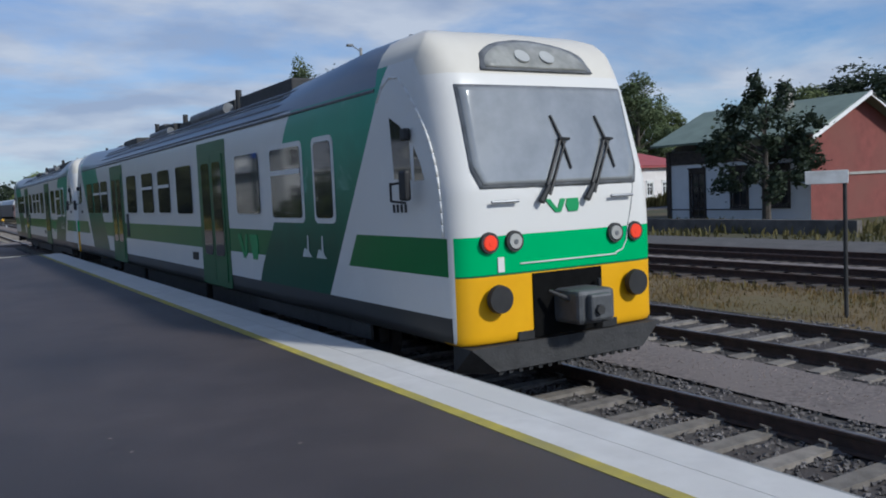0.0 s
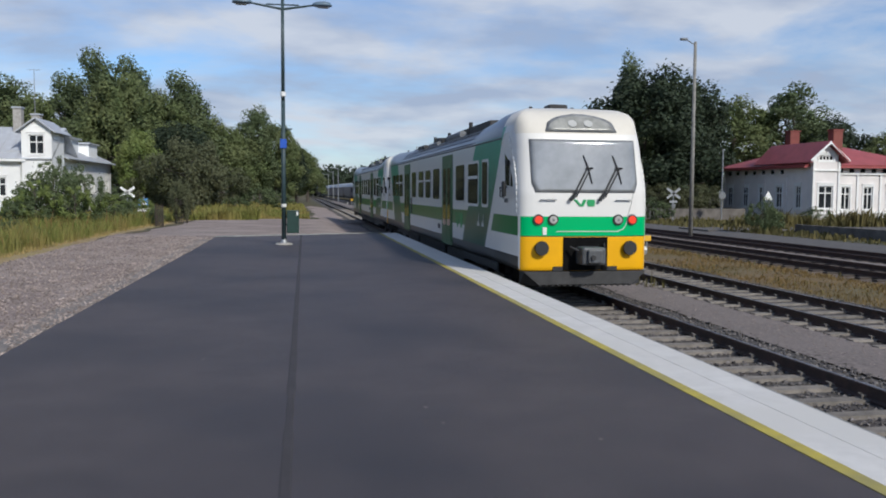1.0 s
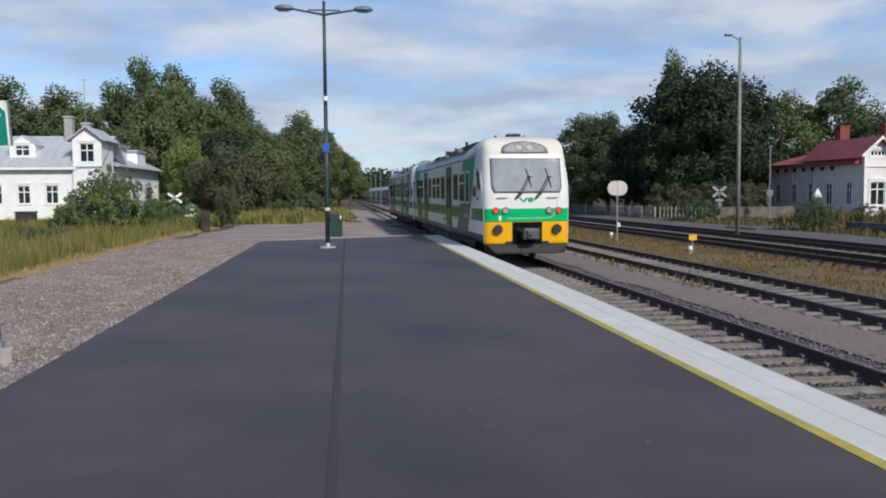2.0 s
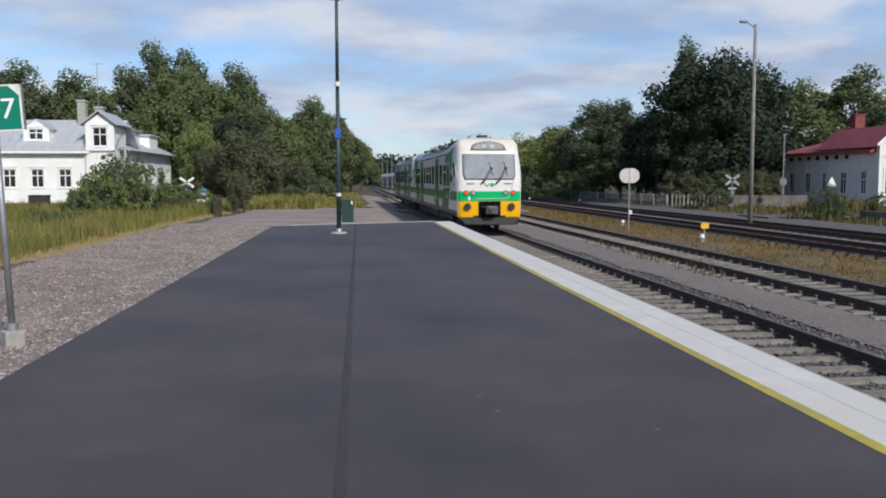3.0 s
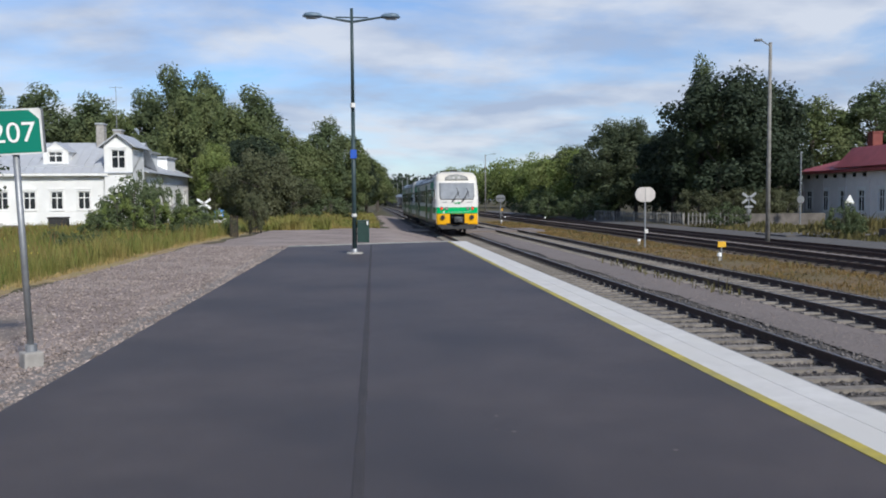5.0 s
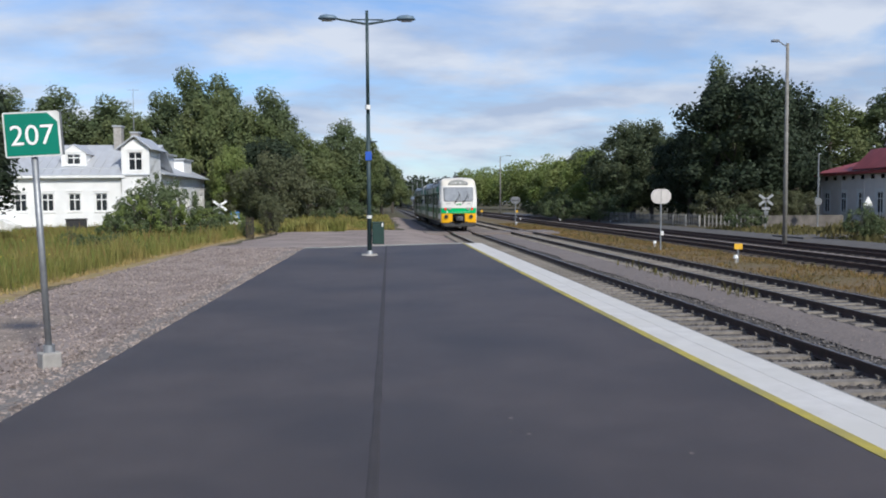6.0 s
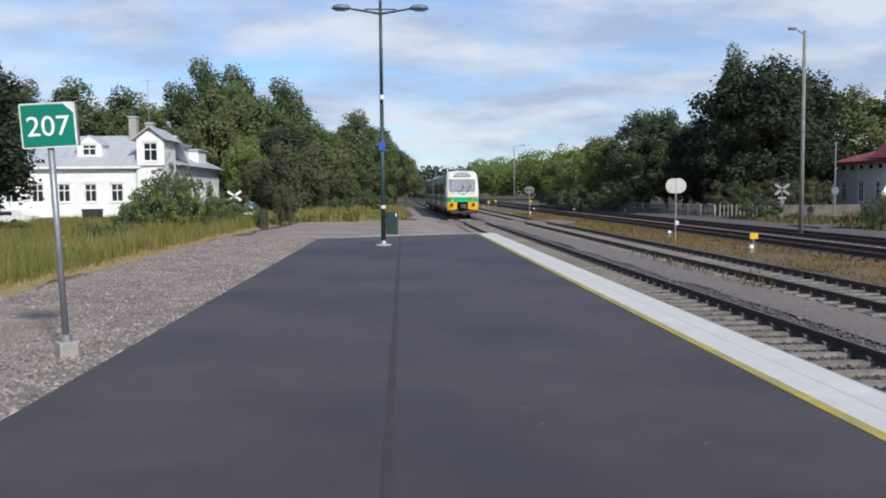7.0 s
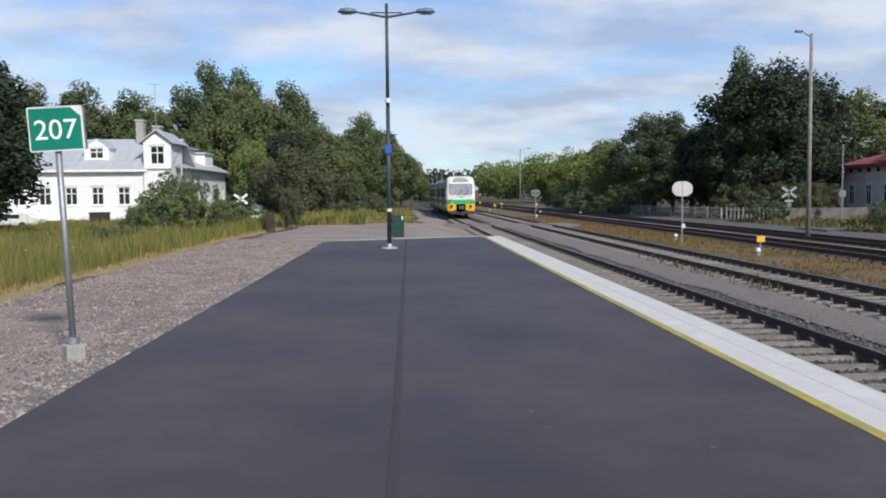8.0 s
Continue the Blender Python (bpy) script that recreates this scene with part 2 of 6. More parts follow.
def glass_mat(name, colour, rough=0.06, spec=0.6, c2=None, scale=0.7):
    m = mat(name, colour, c2 or tuple(v * 0.7 for v in colour), scale, rough, spec=spec)
    return m


DISPLAY = glass_mat("display_glass", (0.22, 0.22, 0.20), 0.2, 0.5, (0.34, 0.34, 0.31), 4.0)
GLASS = glass_mat("window_glass", (0.022, 0.026, 0.030))
TRAIN_GLASS = glass_mat("tinted_glass", (0.020, 0.024, 0.028), 0.05, 0.7)
# pale grey base stands in for bright cloud mirrored in the glass
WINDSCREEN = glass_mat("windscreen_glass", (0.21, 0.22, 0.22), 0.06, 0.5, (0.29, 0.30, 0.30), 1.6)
WINDSCREEN.node_tree.nodes["Principled BSDF"].inputs["IOR"].default_value = 1.9   # raised so the pane mirrors more sky
LAMP_GLASS = glass_mat("lamp_glass", (0.46, 0.46, 0.43), 0.15, 0.8)
LAMP_RED = glass_mat("red_lamp_glass", (0.62, 0.035, 0.02), 0.15, 0.8)
lr = LAMP_RED.node_tree.nodes["Principled BSDF"]
lr.inputs["Emission Color"].default_value, lr.inputs["Emission Strength"].default_value = (1.0, 0.08, 0.03, 1), 0.5
LANTERN_GLASS = glass_mat("lantern_glass", (0.30, 0.33, 0.36), 0.25, 0.5)
LANTERN = mat("lantern_blue_grey", (0.13, 0.19, 0.25), (0.10, 0.15, 0.20), 5.0, 0.45)


# ---- small builders ----
def mesh_of(name, bm, material, smooth=False):
    me = bpy.data.meshes.new(name)
    bm.to_mesh(me)
    bm.free()
    me.materials.append(material)
    if smooth:
        me.polygons.foreach_set("use_smooth", [True] * len(me.polygons))
    return me


def part(name, bm, material, parent, label="", smooth=False, at=None):
    ob = new(name, bm if isinstance(bm, bpy.types.Mesh) else mesh_of(name, bm, material, smooth))
    if parent is not None:
        ob.parent = parent
    if at is not None:
        ob.matrix_basis = at
    return tagged(ob, label) if label else ob


def root(name, label, category, m=None, group="", kind=""):
    ob = new(name)
    if m is not None:
        ob.matrix_basis = m
    return tagged(ob, label, category, group, kind)


def structure(name, bm, material, label, category, smooth=False):
    return tagged(part(name, bm, material, None, "", smooth), label, category, kind="structure")


def box(bm, x0, x1, y0, y1, z0, z1, bevel=0.0, m=None):
    vs = [bm.verts.new((x, y, z)) for x in (x0, x1) for y in (y0, y1) for z in (z0, z1)]
    fs = [bm.faces.new([vs[i] for i in f]) for f in ((0, 1, 3, 2), (4, 6, 7, 5), (0, 4, 5, 1), (2, 3, 7, 6), (0, 2, 6, 4), (1, 5, 7, 3))]
    if bevel:
        edges = list({e for f in fs for e in f.edges})
        r = bmesh.ops.bevel(bm, geom=edges, offset=bevel, segments=2, affect="EDGES", profile=0.5)
        vs = list({v for f in r["faces"] for v in f.verts} | {v for v in vs if v.is_valid})
    if m is not None:
        bmesh.ops.transform(bm, matrix=m, verts=vs)
    return bm


def boxed(*a, **k):
    return box(bmesh.new(), *a, **k)


def cyl(bm, p0, p1, r0, r1=None, n=12, caps=True):
    p0, p1 = Vector(p0), Vector(p1)
    r1 = r0 if r1 is None else r1
    d = (p1 - p0).normalized()
    u = d.orthogonal().normalized()
    w = d.cross(u)
    rings = []
    for p, r in ((p0, r0), (p1, r1)):
        rings.append([bm.verts.new(p + r * (math.cos(2 * math.pi * i / n) * u + math.sin(2 * math.pi * i / n) * w)) for i in range(n)])
    for i in range(n):
        bm.faces.new((rings[0][i], rings[0][(i + 1) % n], rings[1][(i + 1) % n], rings[1][i]))
    if caps:
        bm.faces.new(rings[0][::-1])
        bm.faces.new(rings[1])
    return bm


def rod(*a, **k):
    return cyl(bmesh.new(), *a, **k)


def plate(bm, pts, thick):
    """A flat piece with the outline pts (3D, in order), thickened along its normal."""
    v = [Vector(p) for p in pts]
    n = (v[1] - v[0]).cross(v[2] - v[0]).normalized() * thick
    a, b = [bm.verts.new(p) for p in v], [bm.verts.new(p + n) for p in v]
    bm.faces.new(a[::-1])
    bm.faces.new(b)
    for i in range(len(v)):
        j = (i + 1) % len(v)
        bm.faces.new((a[i], a[j], b[j], b[i]))
    return bm


def rounded(w, h, r, n=4):
    """Outline of a rounded rectangle, centred, counter-clockwise."""
    pts = []
    for cx, cy, a0 in ((w / 2 - r, h / 2 - r, 0), (-w / 2 + r, h / 2 - r, 90), (-w / 2 + r, -h / 2 + r, 180), (w / 2 - r, -h / 2 + r, 270)):
        for i in range(n + 1):
            a = radians(a0 + 90 * i / n)
            pts.append((cx + r * math.cos(a), cy + r * math.sin(a)))
    return pts


def scatter_mesh(name, verts, faces, material):
    me = bpy.data.meshes.new(name)
    me.from_pydata(verts, [], faces)
    me.materials.append(material)
    return me


# ---- ground ----
rng = np.random.default_rng(7)


def ground_z(x, y):
    """Low platform side, a cut for the tracks, level land beyond."""
    left = -0.10 - 0.30 * min(1, max(0, (y - 36) / 30)) - 0.35 * min(1, max(0, (-8 - x) / 12))
    right = -0.82
    k = min(1, max(0, (x - 2.2) / 1.6))
    if y > 36:
        k = min(1, max(0, (x - 1.5) / 3.0))
    z = left * (1 - k) + right * k
    far = min(1, max(0, (x - 22.5) / 3))
    return z * (1 - far) + -0.60 * far


def ground():
    xs = sorted(set([-3000, -900, -300, -120, -60, -40, -30, -25] + [round(-22 + 0.8 * i, 2) for i in range(68)] + [36, 42, 50, 60, 80, 120, 300, 900, 3000]))
    ys = sorted(set([-3000, -600, -150, -60, -30, -15] + [-8 + 2 * i for i in range(50)] + [100, 115, 130, 160, 200, 260, 350, 600, 1200, 4000]))
    verts = [(x, y, ground_z(x, y)) for y in ys for x in xs]
    n = len(xs)
    faces = [(j * n + i, j * n + i + 1, (j + 1) * n + i + 1, (j + 1) * n + i) for j in range(len(ys) - 1) for i in range(n - 1)]
    ob = new("ground", scatter_mesh("ground", verts, faces, SOIL))
    tagged(ob, "brown soil and thin grass reaching to the horizon", "ground", kind="structure")


ground()


def sheet(name, x0, x1, y0, y1, dz, material, label, category, step=2.0, wob=0.0, zfun=ground_z, lump=0.0):
    """A thin layer that lies on the ground, with an uneven outline."""
    ny, nx = max(2, int((y1 - y0) / step)), max(2, int((x1 - x0) / (step * 0.5)))
    verts, faces = [], []
    for j in range(ny + 1):
        y = y0 + (y1 - y0) * j / ny
        a = x0 + wob * noise.noise((y * 0.35, 1.3, x0))
        b = x1 + wob * noise.noise((y * 0.35, 7.7, x1))
        for i in range(nx + 1):
            x = a + (b - a) * i / nx
            edge = 0.0 if 0 < i < nx and 0 < j < ny else -0.03
            verts.append((x, y, zfun(x, y) + dz + edge + lump * noise.noise((x * 2.1, y * 2.1, 0.5))))
    for j in range(ny):
        for i in range(nx):
            k = j * (nx + 1) + i
            faces.append((k, k + 1, k + nx + 2, k + nx + 1))
    me = scatter_mesh(name, verts, faces, material)
    me.polygons.foreach_set("use_smooth", [True] * len(me.polygons))
    return tagged(new(name, me), label, category, kind="structure")


sheet("gravel_path", -7.4, 3.2, -10, 37, 0.012, GRAVEL, "reddish grey gravel strip beside the platform", "gravel", 1.0, 0.35)
sheet("meadow_floor", -60, -7.2, 4, 90, 0.02, MEADOW, "olive and straw coloured meadow floor", "meadow", 2.0, 0.3)
sheet("gravel_edge", -3.80, -2.8, -10, 32, 0.03, GREY_GRAVEL, "grey crushed stone along the platform edge", "gravel", 1.0, 0.25)
sheet("straw_verge", -8.3, -7.0, 4, 60, 0.035, STRAW_MAT, "matted straw along the edge of the meadow", "grass", 0.5, 0.45, lump=0.03)
sheet("sandy_patch", -7.1, -4.7, 9.6, 14.2, 0.028, SAND, "smooth sandy patch in the gravel", "sand", 0.5, 0.6)
sheet("gravel_crossing", -6.6, 4.6, 35.0, 62, 0.035, GRAVEL, "worn gravel way across the end of the platform", "gravel", 1.5, 0.7)
sheet("line_verge", -10, 0.6, 62, 135, 0.03, MEADOW, "olive grass beside the line", "meadow", 3.0, 0.7)
sheet("gravel_track", 0.2, 4.1, 61, 120, 0.045, GRAVEL, "gravel way beside the line", "gravel", 3.0, 0.8)
flat = lambda x, y: -0.745
sheet("ballast_one", 4.12, 8.0, -12, 260, 0.0, BALLAST, "dark stone ballast under the platform track", "ballast", 1.0, 0.12, flat, 0.02)
sheet("track_path", 7.55, 9.05, -12, 200, 0.05, FINE_GRAVEL, "pale trodden gravel between two tracks", "gravel", 1.0, 0.22, flat, 0.012)
sheet("ballast_two", 8.75, 12.5, -12, 260, 0.012, BALLAST, "dark stone ballast under the second track", "ballast", 1.0, 0.15, flat, 0.02)
sheet("verge", 12.2, 15.6, -12, 200, 0.03, VERGE, "dry brown verge between the tracks", "ground", 2.0, 0.3, flat, 0.03)
sheet("ballast_three", 15.3, 18.6, -20, 200, 0.02, OLD_BALLAST, "dark weathered ballast of the old sidings", "ballast", 2.0, 0.2, flat, 0.02)
sheet("siding_path", 18.4, 19.9, -20, 160, 0.07, FINE_GRAVEL, "pale gravel between the old sidings", "gravel", 2.0, 0.2, flat, 0.012)
sheet("ballast_four", 19.7, 22.9, -20, 200, 0.025, OLD_BALLAST, "dark weathered ballast of the outer siding", "ballast", 2.0, 0.2, flat, 0.02)
sheet("road", 23.2, 25.6, -30, 170, 0.05, ROAD, "pale gravel service road beside the sidings", "road", 3.0, 0.25)
for x0, x1 in ((3.2, 4.93), (5.17, 6.53), (6.77, 9.38), (9.62, 10.98), (11.22, 13.0)):
    structure("crossing_deck", boxed(x0, x1, 61.0, 66.0, -0.80, -0.565, 0.01), FINE_GRAVEL, "worn grey crossing deck between the rails", "crossing")
bm = boxed(24.5, 80, 47.5, 51.5, -0.62, -0.535)
structure("crossing_road", bm, ROAD, "grey asphalt road to the level crossing", "road")


# ---- platform ----
def platform():
    z0 = -0.6
    end = lambda x: 31.6 + (x + 2.85) * 0.41
    def slab(x0, x1, name, material, top, label, cat, y0=-14.0, cut=0.0):
        b = bmesh.new()
        plate(b, [(x0, y0, z0), (x1, y0, z0), (x1, end(x1) - cut, z0), (x0, end(x0) - cut, z0)], top - z0)
        return structure(name, b, material, label, cat)
    b = bmesh.new()
    plate(b, [(-3.10, -14.0, z0), (3.26, -14.0, z0), (3.26, end(3.26), z0), (-2.88, end(-2.88), z0)], -z0)
    structure("platform", b, ASPHALT, "dark grey asphalt platform surface with faint stains", "platform")
    # worn joint between two paving lanes: a shallow dark strip with a ragged edge
    b = bmesh.new()
    rows = []
    for i in range(180):
        y = -4 + 37 * i / 179
        x, w = -0.115 + 0.0087 * y, 0.035 + 0.02 * noise.noise((y * 1.7, 3.1, 0)) + 0.012 * noise.noise((y * 6.0, 9.1, 0))
        rows.append([b.verts.new((x + k * w, min(y, end(x) - 0.02), 0.004 if abs(k) < 1 else 0.0005)) for k in (-1, -0.6, 0.6, 1)])
    for p, q in zip(rows, rows[1:]):
        for i in range(3):
            b.faces.new((p[i], p[i + 1], q[i + 1], q[i]))
    structure("platform_seam", b, ASPHALT_OLD, "darker worn seam strip in the asphalt", "platform")
    slab(3.261, 3.372, "yellow_line", YELLOW_PAINT, 0.005, "worn yellow safety line along the platform kerb", "line")
    slab(3.373, 3.698, "kerb_inner", KERB_WHITE, 0.003, "white painted concrete platform kerb", "kerb")
    slab(3.708, 4.025, "kerb_outer", KERB_WHITE, 0.001, "white painted outer strip of the platform kerb", "kerb")
    slab(4.026, 4.08, "kerb_lip", KERB_GREY, -0.012, "bare grey concrete lip of the platform", "kerb")
    b = bmesh.new()
    e0, e1 = end(-2.85), end(3.2)
    plate(b, [(-2.9, e0 + 0.02, -0.3), (3.3, e1 + 0.04, -0.3), (3.3, e1 + 0.14, -0.3), (-2.9, e0 + 0.12, -0.3)], 0.335)
    structure("platform_end_kerb", b, KERB_GREY, "low grey concrete kerb closing the platform end", "kerb")
    # small litter and tar spots on the asphalt
    v, f = [], []
    for _ in range(60):
        x, y, r = rng.uniform(-2.6, 3.1), rng.uniform(1.5, 26), rng.uniform(0.008, 0.02)
        k = len(v)
        n = 6
        v += [(x + r * rng.uniform(0.5, 1.3) * math.cos(a), y + r * rng.uniform(0.5, 1.3) * math.sin(a), 0.004) for a in np.arange(n) * 2 * math.pi / n]
        f.append(tuple(range(k, k + n)))
        v.append((x, y, 0.009)); 
    tagged(new("grit", scatter_mesh("grit", v, f, PEBBLE)), "pale grit scattered on the asphalt", "grit", kind="stuff")


platform()


# ---- tracks ----
def rail_mesh(x, y0, y1, ztop):
    """Rail with foot, web and head."""
    b = bmesh.new()
    prof = [(-0.075, -0.172), (0.075, -0.172), (0.075, -0.160), (0.012, -0.140), (0.012, -0.045), (0.036, -0.032), (0.036, -0.004), (0.030, 0.0),
            (-0.030, 0.0), (-0.036, -0.004), (-0.036, -0.032), (-0.012, -0.045), (-0.012, -0.140), (-0.075, -0.160)]
    a = [b.verts.new((x + px, y0, ztop + pz)) for px, pz in prof]
    c = [b.verts.new((x + px, y1, ztop + pz)) for px, pz in prof]
    n = len(prof)
    for i in range(n):
        b.faces.new((a[i], a[(i + 1) % n], c[(i + 1) % n], c[i]))
    b.faces.new(a[::-1]); b.faces.new(c)
    bmesh.ops.recalc_face_normals(b, faces=b.faces)
    return b


def sleeper_mesh():
    b = bmesh.new()
    box(b, -1.30, 1.30, -0.12, 0.12, -0.16, 0.0)
    for v in b.verts:
        if v.co.z > -0.01:
            v.co.y *= 0.78
            v.co.z -= 0.03 * (abs(v.co.x) < 0.5)
    for s in (-1, 1):
        for k in (-1, 1):
            cx = s * 0.80 + k * 0.115
            cyl(b, (cx, -0.02, 0.0), (cx, -0.02, 0.045), 0.018, 0.018, 6)
            cyl(b, (cx - 0.035 * k, -0.05, 0.035), (cx, 0.05, 0.055), 0.012, 0.012, 5)
    return mesh_of("sleeper", b, SLEEPER)


SLEEPER_ME = sleeper_mesh()


def track(name, xc, y0, y1, label, ztop=-0.55, metal=RAIL):
    r = root(name, label, "railway track", kind="structure")
    for s in (-0.80, 0.80):
        part("rail", rail_mesh(xc + s, y0, y1, ztop), metal, r, "rust brown steel rail")
        h = boxed(xc + s - 0.028, xc + s + 0.028, y0, y1, ztop + 0.0005, ztop + 0.0025)
        part("rail_head", h, RAIL_TOP if metal is RAIL else metal, r, "worn running surface")
    return r


t1 = track("track_one", 5.85, -14, 420, "railway track on concrete sleepers beside the platform")
t2 = track("track_two", 10.30, -14, 420, "second railway track with rusty rails")
t3 = track("track_three", 17.15, -20, 300, "disused siding with rusty rails", -0.53, RAIL_RUST)
t4 = track("track_four", 20.95, -20, 300, "outer disused siding with rusty rails", -0.53, RAIL_RUST)


# ---- railcar ----
CAR_L = 24.75
FZ = 0.55   # local z of the platform's level


def livery():
    """White car with a green band, a yellow lower front, a dark skirt, a two-tone green panel and a blue-grey ribbed roof."""
    m = bpy.data.materials.new("railcar_livery")
    m.use_nodes = True
    nt = m.node_tree
    b = nt.nodes["Principled BSDF"]
    co = nt.nodes.new("ShaderNodeTexCoord").outputs["Object"]
    s = nt.nodes.new("ShaderNodeSeparateXYZ")
    nt.links.new(co, s.inputs[0])
    X, Y, Z = s.outputs
    z = math_node(nt, "SUBTRACT", Z, FZ)
    half = CAR_L / 2
    yy = math_node(nt, "SUBTRACT", half, math_node(nt, "ABSOLUTE", math_node(nt, "SUBTRACT", Y, half)))   # distance from the nearer end
    ax = math_node(nt, "ABSOLUTE", X)
    AND = lambda p, q: math_node(nt, "MULTIPLY", p, q)
    gt = lambda p, q: math_node(nt, "GREATER_THAN", p, q)
    lt = lambda p, q: math_node(nt, "LESS_THAN", p, q)
    side = math_node(nt, "MAXIMUM", gt(ax, 1.335), AND(gt(yy, 0.22), lt(z, 1.0)))
    dirt = node(nt, "ShaderNodeTexNoise", Scale=1.6, Detail=7.0, Roughness=0.62)
    nt.links.new(co, dirt.inputs["Vector"])
    col = ramp(nt, dirt.outputs[0], (0.35, (0.74, 0.73, 0.70)), (0.70, (0.66, 0.65, 0.62)))
    # creamy brow over the windscreen
    col = mixc(nt, AND(gt(z, 2.90), math_node(nt, "SUBTRACT", 1.0, side)), col, (0.68, 0.645, 0.57))
    # green band; on the sides a yellower green with their shade mixed in
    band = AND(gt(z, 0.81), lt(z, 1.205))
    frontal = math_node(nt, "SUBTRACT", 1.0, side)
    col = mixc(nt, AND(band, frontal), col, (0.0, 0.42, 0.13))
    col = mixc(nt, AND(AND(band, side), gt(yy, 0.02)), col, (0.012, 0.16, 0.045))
    # two-tone green panel on the sides, between slanting edges
    wob = math_node(nt, "MULTIPLY", math_node(nt, "SINE", math_node(nt, "MULTIPLY", z, 3.2)), 0.10)
    e1 = math_node(nt, "ADD", math_node(nt, "MULTIPLY", z, -0.683), 3.28)
    e2 = math_node(nt, "ADD", math_node(nt, "ADD", math_node(nt, "MULTIPLY", z, -0.62), 5.90), wob)
    panel = AND(AND(side, gt(yy, e1)), lt(yy, e2))
    up = ramp(nt, math_node(nt, "DIVIDE", math_node(nt, "ADD", z, math_node(nt, "MULTIPLY", dirt.outputs[0], 0.5)), 3.4),
              (0.36, (0.0, 0.085, 0.048)), (0.62, (0.0, 0.18, 0.11)), (0.80, (0.02, 0.30, 0.19)))
    mural = node(nt, "ShaderNodeTexNoise", Scale=1.1, Detail=5.0, Roughness=0.6, Distortion=0.8)
    nt.links.new(co, mural.inputs["Vector"])
    drawn = AND(ramp(nt, mural.outputs[0], (0.55, (0, 0, 0)), (0.63, (0.55, 0.55, 0.55))), gt(z, 1.75))
    up = mixc(nt, drawn, up, (0.16, 0.42, 0.34))
    col = mixc(nt, AND(panel, gt(z, 0.39)), col, up)
    gapw = AND(AND(side, band), AND(gt(yy, math_node(nt, "SUBTRACT", e1, 0.35)), lt(yy, e1)))
    col = mixc(nt, gapw, col, (0.70, 0.69, 0.66))
    # yellow lower front, dark lower sides
    col = mixc(nt, AND(lt(z, 0.80), frontal), col, (0.78, 0.40, 0.006))
    col = mixc(nt, AND(AND(lt(z, 0.39), side), gt(yy, 0.0)), col, (0.05, 0.05, 0.05))
    line = AND(AND(gt(z, 0.795), lt(z, 0.815)), frontal)
    col = mixc(nt, line, col, (0.02, 0.12, 0.05))
    # roof
    roof = AND(gt(z, 2.90), gt(yy, 1.42))
    col = mixc(nt, roof, col, (0.17, 0.20, 0.25))
    grime = ramp(nt, dirt.outputs[0], (0.45, (0.90, 0.89, 0.87)), (0.75, (1, 1, 1)))
    col = mixc(nt, 0.8, col, grime, "MULTIPLY")
    nt.links.new(col, b.inputs["Base Color"])
    b.inputs["Roughness"].default_value = 0.30
    b.inputs["Specular IOR Level"].default_value = 0.28
    return m


LIVERY = livery()
BAND_GREEN = mat("door_green", (0.010, 0.115, 0.035), (0.008, 0.09, 0.028), 2.0, 0.4)
LOGO_GREEN = mat("logo_green", (0.01, 0.30, 0.09), None, 2.0, 0.4)
PALE = mat("pale_marking", (0.62, 0.65, 0.62), None, 2.0, 0.5)
CAR_WHITE = mat("car_white", (0.72, 0.71, 0.68), (0.66, 0.65, 0.62), 2.0, 0.4)
ROOF_BLUE = mat("roof_blue_grey", (0.17, 0.20, 0.25), (0.14, 0.165, 0.205), 2.0, 0.45, metal=0.2)


def nose(x, z):
    """How far behind the front end the cab's face lies, z from the platform's level."""
    pts = [(-1, 0.0), (1.25, 0.0), (1.68, 0.02), (2.74, 0.29), (2.95, 0.37), (3.20, 0.52), (3.36, 0.72), (3.46, 1.0), (3.53, 1.5), (4, 1.7)]
    y = float(np.interp(z, [p[0] for p in pts], [p[1] for p in pts]))
    k = max(0.0, (z - 1.2) / 1.75)
    s = min(1.0, abs(x) / 1.38)
    return y - 0.19 + 0.03 * s ** 2 + (0.18 + 0.26 * k * k * (1 if z < 3 else max(0, 1 - (z - 3) / 0.5))) * s ** 14


SHOULDER = [(1.36, 0.10), (1.378, 0.39), (1.38, 1.2), (1.38, 2.0), (1.38, 2.70), (1.375, 2.92), (1.345, 3.08), (1.28, 3.23), (1.16, 3.38), (0.98, 3.47), (0.55, 3.51), (0, 3.53)]


def profile(half=None, n=128):
    half = half or [(1.36, 0.10), (1.378, 0.39), (1.38, 1.2), (1.38, 2.0), (1.38, 2.62), (1.365, 2.84), (1.30, 2.98), (1.14, 3.16), (0.97, 3.32), (0.75, 3.44), (0.4, 3.50), (0, 3.52)]
    loop = [(x, z) for x, z in half] + [(-x, z) for x, z in half[-2::-1]] + [(0.0, 0.10)]
    pts = []
    seg = [math.dist(loop[i], loop[(i + 1) % len(loop)]) for i in range(len(loop))]
    total, acc, i = sum(seg), 0.0, 0
    for k in range(n):
        d = total * k / n
        while acc + seg[i] < d:
            acc += seg[i]
            i += 1
        f = (d - acc) / seg[i]
        p, q = loop[i], loop[(i + 1) % len(loop)]
        pts.append((p[0] + (q[0] - p[0]) * f, p[1] + (q[1] - p[1]) * f))
    return pts


